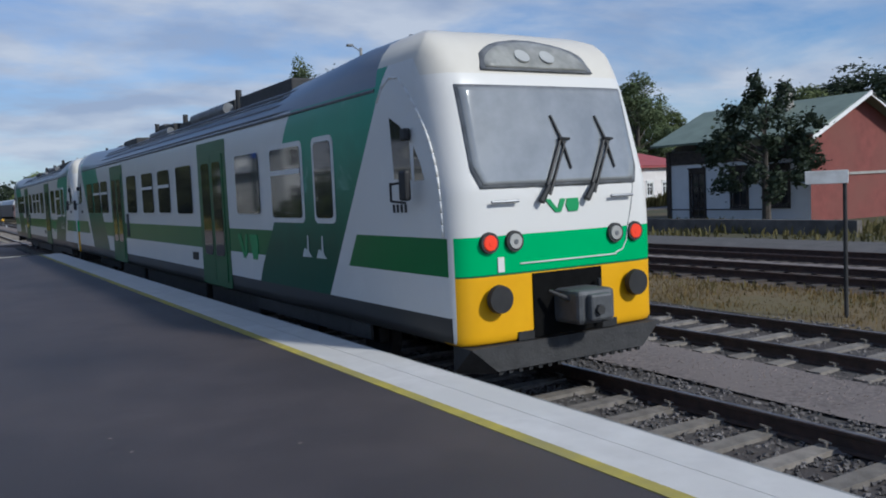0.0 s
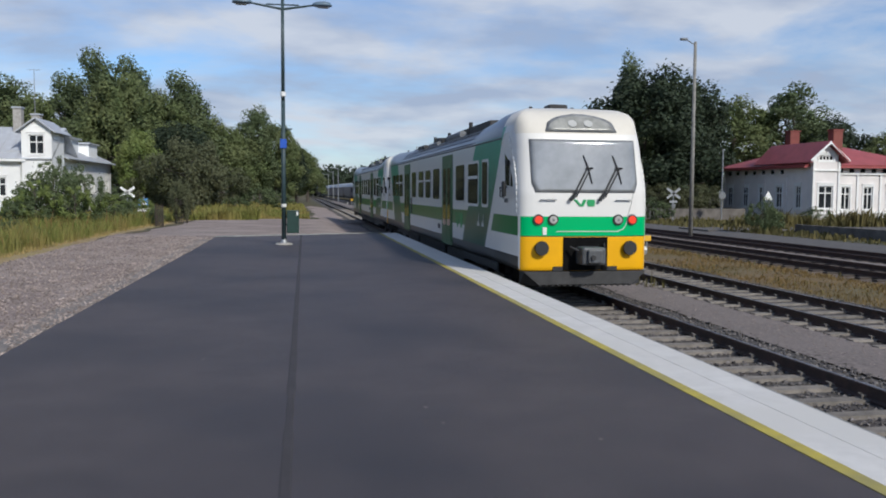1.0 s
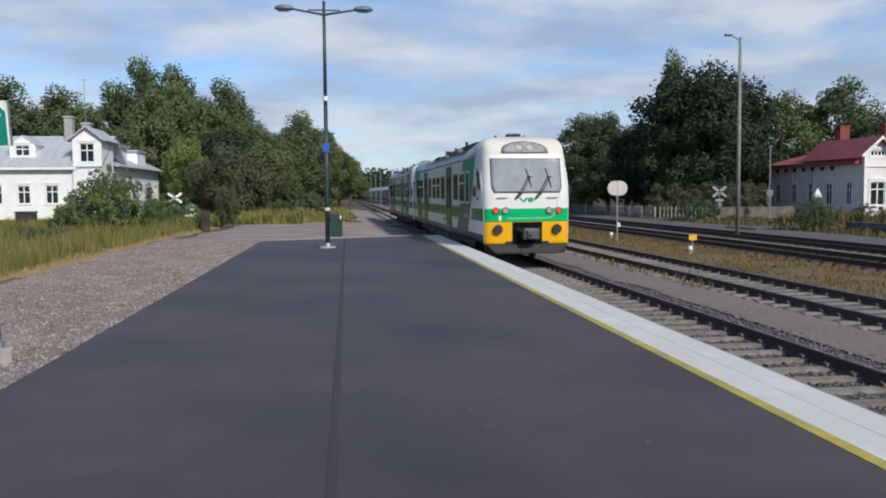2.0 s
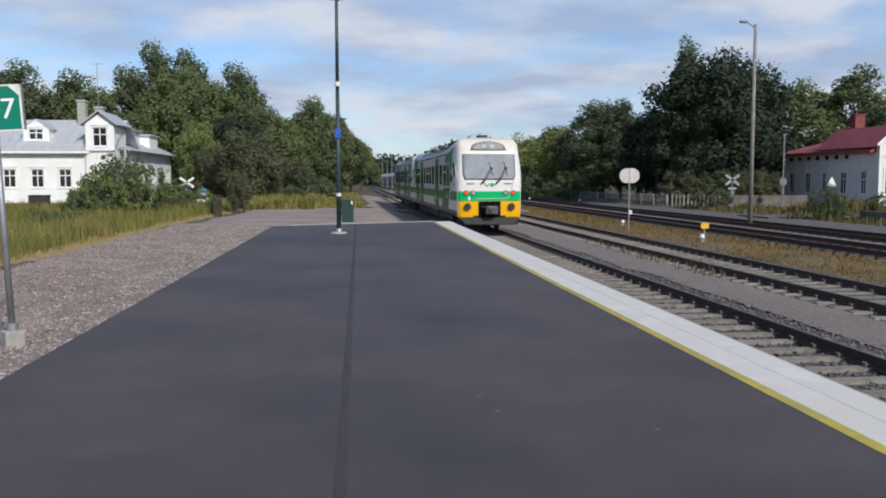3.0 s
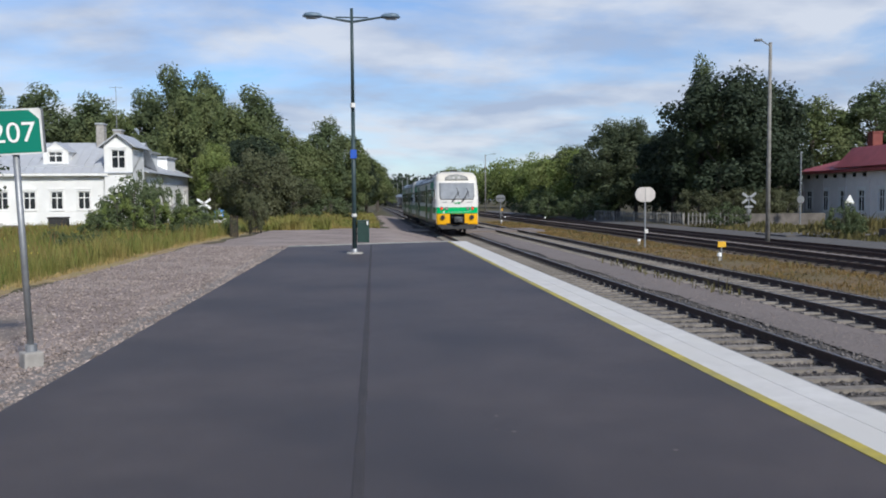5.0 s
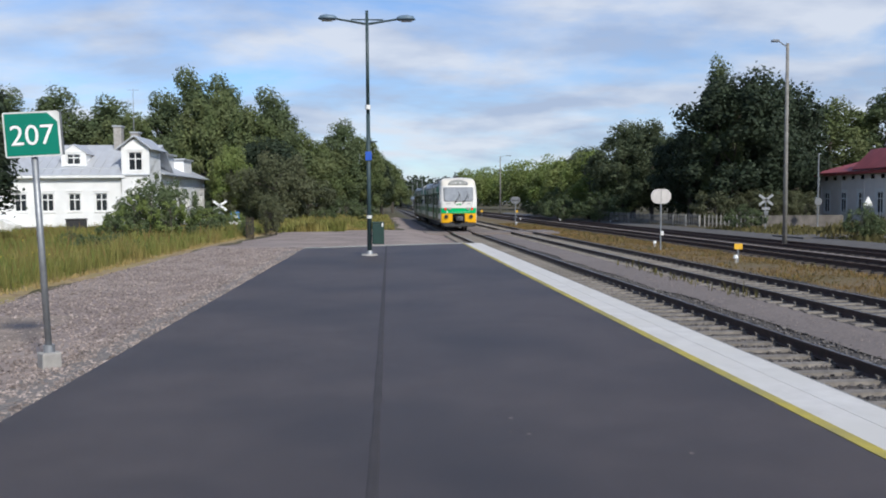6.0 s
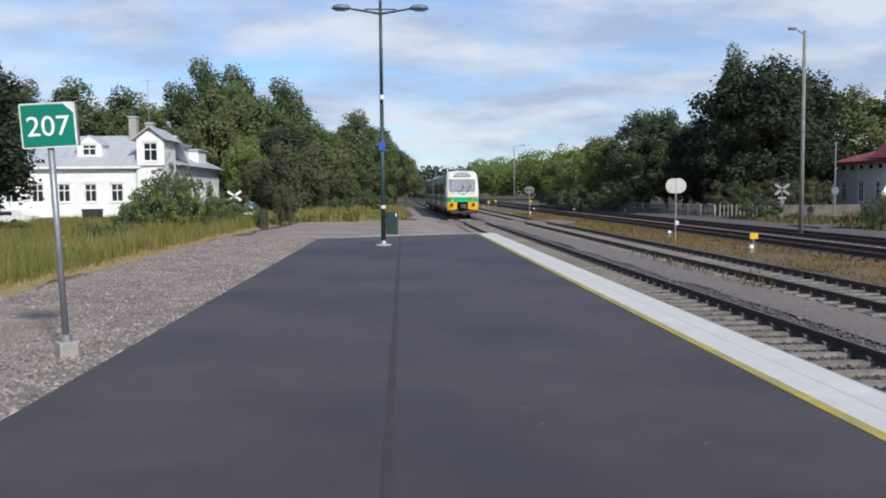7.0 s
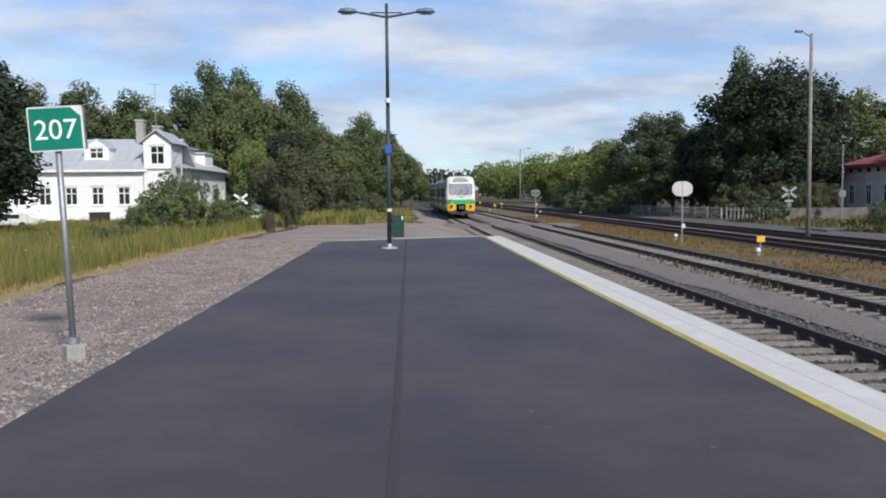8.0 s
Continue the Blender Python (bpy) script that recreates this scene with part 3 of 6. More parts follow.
def car_body():
    b = bmesh.new()
    P, c = profile(SHOULDER), (0.0, 1.35)
    M = profile()
    rs = [0.12, 0.3, 0.5, 0.66, 0.78, 0.87, 0.93, 0.97, 0.99, 1.0]
    ends = []
    for end in (0, 1):
        rows = []
        for r in rs:
            row = []
            for x, z in P:
                px, pz = c[0] + (x - c[0]) * r, c[1] + (z - c[1]) * r
                y = nose(px, pz) + (0.03 * ((r - 0.95) / 0.05) ** 2 if r > 0.95 else 0)
                row.append(b.verts.new((px, CAR_L - y if end else y, pz + FZ)))
            rows.append(row)
        n = len(P)
        b.faces.new(rows[0] if end else rows[0][::-1])
        for a, d in zip(rows, rows[1:]):
            for i in range(n):
                q = (a[i], a[(i + 1) % n], d[(i + 1) % n], d[i])
                b.faces.new(q)
        ends.append(rows[-1])
    prev = ends[0]
    for y, low in ((2.2, 1), (5.0, 1), (5.5, 0.62), (8, 0.62), (12, 0.62), (16, 0.62), (CAR_L - 5.5, 0.62), (CAR_L - 5.0, 1), (CAR_L - 2.2, 1)):
        row = [b.verts.new((x, y, (z if z < 3.08 else 3.08 + (z - 3.08) * low) + FZ)) for x, z in (P if y in (2.2, CAR_L - 2.2) else M)]
        for i in range(len(P)):
            b.faces.new((prev[i], prev[(i + 1) % len(P)], row[(i + 1) % len(P)], row[i]))
        prev = row
    for i in range(len(P)):
        b.faces.new((prev[i], prev[(i + 1) % len(P)], ends[1][(i + 1) % len(P)], ends[1][i]))
    bmesh.ops.recalc_face_normals(b, faces=b.faces)
    return b


def front_patch(outline, off, end=0, grid=None):
    """A thin skin on the cab's face. outline: (x, z) pairs from the platform's level."""
    b = bmesh.new()
    rows = grid
    vs = [[b.verts.new((x, nose(x, z) - off, z + FZ)) for x, z in row] for row in rows]
    bs = [[b.verts.new((x, nose(x, z) - off + 0.02, z + FZ)) for x, z in row] for row in rows]
    for a, d in zip(vs, vs[1:]):
        for i in range(len(a) - 1):
            b.faces.new((a[i], a[i + 1], d[i + 1], d[i]))
    for a, d in zip(bs, bs[1:]):
        for i in range(len(a) - 1):
            b.faces.new((d[i], d[i + 1], a[i + 1], a[i]))
    border = [(vs[0][i], vs[0][i + 1], bs[0][i], bs[0][i + 1]) for i in range(len(vs[0]) - 1)] + [(vs[-1][i], vs[-1][i + 1], bs[-1][i], bs[-1][i + 1]) for i in range(len(vs[0]) - 1)]
    border += [(vs[j][0], vs[j + 1][0], bs[j][0], bs[j + 1][0]) for j in range(len(vs) - 1)] + [(vs[j][-1], vs[j + 1][-1], bs[j][-1], bs[j + 1][-1]) for j in range(len(vs) - 1)]
    for p, q, r, s in border:
        b.faces.new((p, q, s, r))
    bmesh.ops.recalc_face_normals(b, faces=b.faces)
    return b


def screen_grid(z0, z1, w0, w1, nz=24, nx=24):
    """Nearly rectangular, with cut lower corners."""
    rows = []
    for j in range(nz + 1):
        z = z0 + (z1 - z0) * j / nz
        w = w0 + (w1 - w0) * min(1.0, (z - z0) / 0.19)
        rows.append([(w * (2 * i / nx - 1), z) for i in range(nx + 1)])
    return rows


def side_panel(y0, y1, z0, z1, x, r, thick):
    """A rounded panel on a side wall; x is the wall's plane, thick its height over it, outward."""
    b = bmesh.new()
    s = 1 if x > 0 else -1
    pts = [((y0 + y1) / 2 + u, (z0 + z1) / 2 + v) for u, v in rounded(y1 - y0, z1 - z0, r)]
    pts = [(x, y, z + FZ) for y, z in (pts if s > 0 else pts[::-1])]
    plate(b, pts, thick)
    return b


def mirrored(bm):
    """The same piece at the other end of the car."""
    bmesh.ops.transform(bm, matrix=Matrix.Translation((0, CAR_L, 0)) @ Matrix.Rotation(math.pi, 4, "Z"), verts=bm.verts)
    return bm


# rows (height, from, to) of each piece of the emblem, above the platform's level
EMBLEM = [[(1.41, -0.135, -0.075), (1.55, -0.265, -0.195)], [(1.41, -0.115, -0.055), (1.55, -0.055, 0.015)],
          [(1.41, 0.045, 0.175), (1.48, 0.015, 0.195), (1.55, 0.035, 0.185)]]


def railcar():
    r = root("railcar", "white and green diesel railcar with yellow lower front", "train")
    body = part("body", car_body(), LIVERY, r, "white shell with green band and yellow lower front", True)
    W = 1.38
    for end in (0, 1):
        turn = mirrored if end else (lambda q: q)
        part("windscreen_seal", turn(front_patch(None, 0.010, grid=screen_grid(1.69, 2.775, 1.055, 1.125))), GREY_STEEL, r, "dark grey windscreen surround", True)
        ws = part("windscreen", turn(front_patch(None, 0.018, grid=screen_grid(1.725, 2.745, 1.015, 1.095))), WINDSCREEN, r, "large curved windscreen, part of its sky reflection painted pale grey", True)
        dome = [[(0.70 * math.sqrt(max(0.02, 1 - ((j / 8) ** 2))) * (2 * i / 12 - 1), 2.97 + 0.33 * j / 8) for i in range(13)] for j in range(9)]
        part("display_rim", turn(front_patch(None, 0.014, grid=[[(x * 1.09, z + (0.03 if z > 3.07 else -0.03)) for x, z in row] for row in dome])), GREY_STEEL, r, "grey rim", True)
        disp = part("destination_display", turn(front_patch(None, 0.022, grid=dome)), DISPLAY, r, "half-round destination display over the windscreen", True)
        for x in (-0.17, 0.17):
            part("top_lamp", turn(rod((x, nose(x, 3.10) - 0.028, 3.10 + 0.018 + FZ), (x, nose(x, 3.10) + 0.03, 3.10 - 0.03 + FZ), 0.095, n=18)), LAMP_GLASS, r, "round pale lamp behind the display")
        for s in (-1, 1):
            for x, m_, name, lab in ((0.995, LAMP_RED, "tail_lamp", "round red tail lamp"), (0.69, LAMP_GLASS, "headlamp", "round clear headlamp")):
                y = nose(x, 1.14)
                ring = part(name, turn(rod((s * x, y - 0.035, 1.14 + FZ), (s * x, y + 0.05, 1.14 + FZ), 0.108, 0.114, 22)), DARK_STEEL, r, "dark ring of a " + lab)
                part("lens", turn(rod((s * x, y - 0.05, 1.14 + FZ), (s * x, y - 0.01, 1.14 + FZ), 0.076, 0.088, 20)), m_, ring, lab)
                part("lamp_bulb", turn(rod((s * x, y - 0.056, 1.135 + FZ), (s * x, y - 0.04, 1.135 + FZ), 0.026, 0.034, 12)), GREY_STEEL if m_ is LAMP_GLASS else LAMP_RED, ring)
            part("grab_rail", turn(rod((s * 0.63, nose(0.6, 1.55) - 0.05, 1.55 + FZ), (s * 0.96, nose(0.95, 1.55) - 0.05, 1.55 + FZ), 0.016, n=8)), GALV, r, "thin grab rail")
            buf = part("buffer", turn(rod((s * 0.935, -0.29, 0.565 + FZ), (s * 0.935, -0.23, 0.565 + FZ), 0.140, 0.148, 26)), BLACK, r, "round black buffer head")
            part("buffer_stem", turn(rod((s * 0.935, -0.23, 0.565 + FZ), (s * 0.935, 0.05, 0.565 + FZ), 0.10, 0.12, 18)), DARK_STEEL, buf)
            part("step_notch", turn(boxed(s * 0.47 - 0.11 + s * 0.10, s * 0.47 + 0.11 + s * 0.10, nose(0.57, 0.3) - 0.012, 0.05, 0.10 + FZ, 0.19 + FZ)), BLACK, r, "dark notch in the yellow apron")
        # raised black plate stands for the coupling hollow, its shade put in as colour
        part("coupling_recess", turn(boxed(-0.47, 0.47, -0.203, 0.05, 0.11 + FZ, 0.785 + FZ)), RECESS_SHADE, r, "black plate painting the shade of the coupling recess")
        cp = bmesh.new()
        box(cp, -0.20, 0.30, -0.60, -0.15, 0.24 + FZ, 0.60 + FZ, 0.05)
        box(cp, -0.10, 0.20, -0.68, -0.58, 0.28 + FZ, 0.56 + FZ, 0.03)
        cup = part("coupler", turn(cp), COUPLER, r, "grey automatic coupler head")
        part("coupler_hook", turn(rod((-0.18, -0.44, 0.5 + FZ), (-0.36, -0.32, 0.60 + FZ), 0.03, 0.02, 8)), DARK_STEEL, cup)
        part("coupler_pin", turn(rod((0.0, -0.72, 0.40 + FZ), (0.0, -0.64, 0.40 + FZ), 0.05, 0.06, 10)), DARK_STEEL, cup)
        part("air_hose", turn(rod((0.37, -0.27, 0.66 + FZ), (0.40, -0.29, 0.2 + FZ), 0.025, 0.025, 8)), BLACK, r)
        part("marker_plate", turn(boxed(-0.90, -0.82, nose(0.82, 1) - 0.014, 0.0, 0.83 + FZ, 0.985 + FZ, 0.004)), CAR_WHITE, r, "small white marker plate")
        # trim line over the green band
        tl = [[(x, z) for x in [-0.62 + 1.33 * i / 12 for i in range(13)]] for z in (0.895, 0.910)]
        part("trim_line", turn(front_patch(None, 0.012, grid=tl)), PALE, r, "thin pale line")
        # green emblem: a chevron and a hooked block
        for o in EMBLEM:
            em = [[(x, z) for x in np.linspace(xa, xb, 4)] for z, xa, xb in o]
            part("emblem", turn(front_patch(None, 0.012, grid=em)), LOGO_GREEN, r, "green slanting emblem")
        # panel joint that runs from the windscreen to the lamps and on as a pale line
        P = lambda x, z, o=0.05: (x, nose(x, z) - o, z + FZ)
        jb = bmesh.new()
        for (xa, za), (xb, zb) in (((1.03, 1.70), (0.97, 1.42)), ((0.97, 1.42), (0.90, 1.21))):
            cyl(jb, P(xa, za, 0.001), P(xb, zb, 0.001), 0.006, 0.006, 6)
        part("panel_joint", turn(jb), GREY_STEEL, r, "thin dark panel joint")
        jb = bmesh.new()
        for (xa, za), (xb, zb) in (((0.90, 1.205), (0.87, 1.05)), ((0.87, 1.05), (0.81, 0.95)), ((0.81, 0.95), (0.70, 0.915))):
            cyl(jb, P(xa, za, 0.006), P(xb, zb, 0.006), 0.009, 0.009, 6)
        part("trim_curve", turn(jb), PALE, r, "thin pale line")
        # wipers: two rods, a carrier and the blade
        for x0, x1 in ((-0.32, 0.06), (0.30, 0.69)):
            wp = bmesh.new()
            cyl(wp, P(x0 + 0.02, 1.58), P(x1, 2.20), 0.020, 0.015, 6)
            cyl(wp, P(x0 + 0.10, 1.60), P(x1 + 0.05, 2.16), 0.016, 0.012, 6)
            cyl(wp, P(x0 - 0.03, 1.53, 0.06), P(x0 + 0.09, 1.69, 0.06), 0.040, 0.028, 8)
            cyl(wp, P(x1 - 0.03, 2.19, 0.055), P(x1 + 0.12, 2.19, 0.045), 0.022, 0.014, 6)
            wiper = part("wiper", turn(wp), BLACK, r, "black double wiper arm")
            wb = bmesh.new()
            cyl(wb, P(x1 - 0.07, 2.45, 0.03), P(x1 + 0.02, 2.17, 0.04), 0.013, 0.018, 6)
            cyl(wb, P(x1 + 0.02, 2.17, 0.04), P(x1 + 0.08, 1.87, 0.03), 0.018, 0.013, 6)
            part("wiper_blade", turn(wb), BLACK, wiper)
        # plough
        pl = bmesh.new()
        sec = [(-0.24, 0.09), (-0.26, -0.17), (-0.18, -0.20), (0.10, -0.20), (0.10, 0.09)]
        a = [pl.verts.new((-1.30, y_, z_ + FZ)) for y_, z_ in sec]
        c = [pl.verts.new((1.30, y_, z_ + FZ)) for y_, z_ in sec]
        for v in (a[1], a[2]):
            v.co.x += 0.30
        for v in (c[1], c[2]):
            v.co.x -= 0.30
        for i in range(5):
            pl.faces.new((a[i], a[(i + 1) % 5], c[(i + 1) % 5], c[i]))
        pl.faces.new(a[::-1]); pl.faces.new(c)
        bmesh.ops.recalc_face_normals(pl, faces=pl.faces)
        plough = part("plough", turn(pl), DARK_STEEL, r, "dark steel snow plough blade")
        for i in range(16):
            x = -0.95 + i * 1.90 / 15
            part("bristle", turn(boxed(x - 0.025, x + 0.025, -0.24, -0.20, -0.212 + FZ, -0.175 + FZ)), BLACK, plough)
        # cab side windows, mirrors
        for s in (-1, 1):
            cw = bmesh.new()
            o = [(1.12, 2.52), (0.90, 2.42), (0.69, 2.25), (0.67, 1.82), (1.06, 1.84)]
            plate(cw, [(s * (W + 0.002), y_, z_ + FZ) for y_, z_ in (o if s < 0 else o[::-1])], 0.012)
            part("cab_window", turn(cw), TRAIN_GLASS, r, "dark slanting cab side window")
            cw = bmesh.new()
            o = [(0.60, 2.18), (0.47, 1.99), (0.40, 1.81), (0.61, 1.81)]
            plate(cw, [(s * (W + 0.002), y_, z_ + FZ) for y_, z_ in (o if s < 0 else o[::-1])], 0.012)
            part("quarter_window", turn(cw), TRAIN_GLASS, r, "small triangular quarter window")
            ar = bmesh.new()
            line = [(0.075 + 0.85 * ((z_ - 1.2) / 1.77) ** 2.6, z_) for z_ in np.linspace(1.22, 2.93, 15)] + [(1.10, 2.955), (1.28, 2.86), (1.40, 2.72)]
            for (ya, za), (yb, zb) in zip(line, line[1:]):
                ins = lambda z_: max(0.0, z_ - 2.80) * 0.10
                cyl(ar, (s * (W - ins(za)), ya, za + FZ), (s * (W - ins(zb)), yb, zb + FZ), 0.016, 0.016, 6)
            part("cab_arch", turn(ar), CAR_WHITE, r, "raised white rim round the cab side", True)
            mi = bmesh.new()
            X_ = s * (W + 0.16)
            cyl(mi, (s * W, 0.86, 1.80 + FZ), (X_, 0.86, 1.78 + FZ), 0.014, 0.014, 6)
            cyl(mi, (X_, 0.86, 1.80 + FZ), (X_, 0.86, 1.60 + FZ), 0.014, 0.014, 6)
            cyl(mi, (X_, 0.86, 1.60 + FZ), (X_, 0.55, 1.58 + FZ), 0.014, 0.014, 6)
            part("mirror_bracket", turn(mi), BLACK, r, "bent black bracket")
            part("mirror", turn(boxed(X_ - 0.04, X_ + 0.04, 0.46, 0.62, 1.60 + FZ, 1.92 + FZ, 0.03)), BLACK, r, "small black mirror")
            part("upper_mirror", turn(boxed(s * (W + 0.05) - 0.04, s * (W + 0.05) + 0.04, 0.62, 0.74, 2.24 + FZ, 2.37 + FZ, 0.02)), BLACK, r, "small black upper mirror")
            for k in range(4):
                part("number_bar", turn(boxed(s * (W + 0.001), s * (W + 0.005), 0.80 + k * 0.09, 0.855 + k * 0.09, 1.47 + FZ, 1.56 + FZ)), DARK_STEEL, r)
    # side windows and doors
    win = [(2.75, 3.30, 1.40, 2.40, 1), (3.80, 4.98, 1.40, 2.40, 1), (5.55, 6.70, 1.46, 2.41, 0), (9.53, 10.70, 1.46, 2.41, 0), (11.31, 12.35, 1.48, 2.40, 2),
           (12.91, 14.02, 1.48, 2.40, 2), (14.77, 15.87, 1.48, 2.41, 0), (18.75, 19.80, 1.48, 2.40, 2), (20.05, 21.10, 1.48, 2.40, 2), (21.4, 22.4, 1.48, 2.40, 0)]
    for s in (-1, 1):
        for y0, y1, z0, z1, kind in win:
            x = s * (W + 0.001)
            if kind == 1:
                fr = part("window_frame", side_panel(y0 - 0.07, y1 + 0.07, z0 - 0.07, z1 + 0.07, x, 0.10, 0.010), CAR_WHITE, r, "white rounded window frame")
            w = part("side_window", side_panel(y0, y1, z0, z1, x + s * 0.008, 0.07, 0.010), TRAIN_GLASS, r, "dark tinted side window")
            if kind == 2 or (kind == 1 and y1 - y0 > 0.8):
                part("transom", side_panel(y0 + 0.01, y1 - 0.01, 2.02, 2.09, x + s * 0.017, 0.01, 0.008), CAR_WHITE, w)
        for y0, y1 in ((7.27, 9.0), (16.45, 18.2)):
            x = s * (W + 0.001)
            part("door_frame", side_panel(y0 - 0.02, y1 + 0.02, 0.14, 2.76, x, 0.03, 0.006), BAND_GREEN, r, "green door surround")
            for k in (0, 1):
                a = y0 + 0.16 + k * (y1 - y0 - 0.32) / 2
                e = a + (y1 - y0 - 0.32) / 2 - 0.012
                leaf = part("door_leaf", side_panel(a, e, 0.24, 2.52, x + s * 0.006, 0.04, 0.014), BAND_GREEN, r, "green sliding door leaf")
                part("door_pane", side_panel(a + 0.09, e - 0.09, 0.70, 2.38, x + s * 0.020, 0.08, 0.006), TRAIN_GLASS, leaf, "tall dark door pane")
        part("intake_grille", side_panel(9.35, 9.75, 0.55, 0.70, s * (W + 0.001), 0.01, 0.008), BLACK, r, "dark intake grille")
        part("fuel_flap", side_panel(15.9, 16.2, 0.85, 1.45, s * (W + 0.001), 0.02, 0.010), DARK_STEEL, r, "dark flap")
        # pale emblem on the flank
        em = bmesh.new()
        X_ = s * (W + 0.003)
        for o in ([(6.80, 1.12), (6.62, 1.12), (6.40, 0.72), (6.52, 0.72)], [(6.40, 1.12), (6.28, 1.12), (6.34, 0.76), (6.44, 0.76)], [(6.18, 1.12), (5.80, 1.12), (5.74, 0.96), (5.84, 0.72), (6.04, 0.72)]):
            plate(em, [(X_, y_, z_ + FZ) for y_, z_ in (o if s < 0 else o[::-1])], s * 0.003)
        bmesh.ops.recalc_face_normals(em, faces=em.faces)
        part("flank_emblem", em, LOGO_GREEN, r, "green slanting emblem on the flank")
        em = bmesh.new()
        for y_ in (3.05, 3.55):
            plate(em, [(X_ + s * 0.002, yy_, z_ + FZ) for yy_, z_ in ((y_, 0.86), (y_ + 0.34, 0.86), (y_ + 0.26, 0.98), (y_ + 0.16, 0.96), (y_ + 0.14, 1.16), (y_ + 0.10, 1.16), (y_ + 0.10, 0.94))], s * 0.003)
        part("white_marking", em, PALE, r, "pale marking on the green panel")
        # roof ribs
        for k, (x, z) in enumerate(((1.335, 2.93), (1.235, 3.06), (1.13, 3.18), (1.05, 3.26))):
            part("roof_rib", rod((s * x, 1.6, z + FZ), (s * x, CAR_L - 1.6, z + FZ), 0.018, n=6), ROOF_BLUE, r)
        part("gutter", rod((s * 1.372, 1.45, 2.86 + FZ), (s * 1.372, CAR_L - 1.45, 2.86 + FZ), 0.022, n=6), GREY_STEEL, r)
        part("side_skirt", boxed(s * 1.29 - 0.02, s * 1.29 + 0.02, 2.0, 6.2, -0.10 + FZ, 0.16 + FZ, 0.01), DARK_STEEL, r, "dark underframe skirt")
    # roof equipment
    rb = [(5.9, 8.6, 0.62, 0.22), (9.2, 10.9, 0.55, 0.24), (11.5, 13.6, 0.50, 0.16), (14.0, 15.2, 0.55, 0.22), (15.6, 16.2, 0.4, 0.34), (18.4, 20.2, 0.55, 0.2), (21.3, 22.2, 0.4, 0.16)]
    for y0, y1, w, h in rb:
        part("roof_box", boxed(-w, w, y0, y1, 3.28 + FZ, 3.42 + h + FZ, 0.03), DARK_STEEL if h > 0.12 else ROOF_BLUE, r, "dark grey roof equipment box" if h > 0.12 else "flat roof panel")
    for x, y0, y1, z, rad in ((-0.78, 8.8, 11.2, 3.44, 0.11), (0.78, 8.8, 11.2, 3.44, 0.11), (-0.70, 13.7, 15.6, 3.42, 0.09), (0.0, 16.5, 18.1, 3.50, 0.14), (-0.5, 20.4, 21.2, 3.46, 0.10)):
        part("roof_pipe", rod((x, y0, z + FZ), (x, y1, z + FZ), rad, n=12), GREY_STEEL, r, "grey roof silencer")
    for x, y0 in ((-0.5, 9.0), (0.5, 9.0), (-0.4, 16.35), (-0.3, 13.8), (0.35, 20.35)):
        part("exhaust", rod((x, y0, 3.36 + FZ), (x, y0, 3.82 + FZ), 0.07, 0.06, 10), DARK_STEEL, r, "short dark exhaust stack")
    for y0 in (1.75, CAR_L - 2.1):
        part("horn_box", boxed(-0.22, 0.22, y0, y0 + 0.45, 3.48 + FZ, 3.66 + FZ, 0.04), DARK_STEEL, r, "small horn housing")
        for x in (-0.62, 0.35):
            part("aerial", rod((x, y0 + 0.1, 3.42 + FZ), (x, y0 + 0.1, 3.60 + FZ), 0.05, 0.04, 8), BLACK, r)
    # underframe
    for y0, y1, z0 in ((6.6, 9.4, -0.30), (9.8, 15.2, -0.28), (15.6, 18.4, -0.30)):
        part("underframe_box", boxed(-1.15, 1.15, y0, y1, z0 + FZ, 0.16 + FZ, 0.04), DARK_STEEL, r, "dark underframe equipment")
    for yc in (3.9, CAR_L - 3.9):
        bg_ = bmesh.new()
        for s in (-1, 1):
            box(bg_, s * 1.02 - 0.07, s * 1.02 + 0.07, yc - 1.7, yc + 1.7, -0.20 + FZ, 0.02 + FZ, 0.03)
        box(bg_, -1.0, 1.0, yc - 0.3, yc + 0.3, -0.2 + FZ, 0.1 + FZ, 0.03)
        bog = part("bogie", bg_, DARK_STEEL, r, "dark steel bogie")
        for s in (-1, 1):
            for dy in (-1.2, 1.2):
                part("wheel", rod((s * 0.73, yc + dy, 0.42), (s * 0.87, yc + dy, 0.42), 0.42, n=28), DARK_STEEL, bog, "steel wheel")
    return r


RAIL_Z = -0.548
car1 = railcar()
car1.matrix_basis = pose(5.80, 7.2, RAIL_Z)
car2 = copy_thing(car1, pose(5.80, 7.2 + CAR_L + 0.75, RAIL_Z))
tagged(car2, "white and green diesel railcar coupled ahead of another")


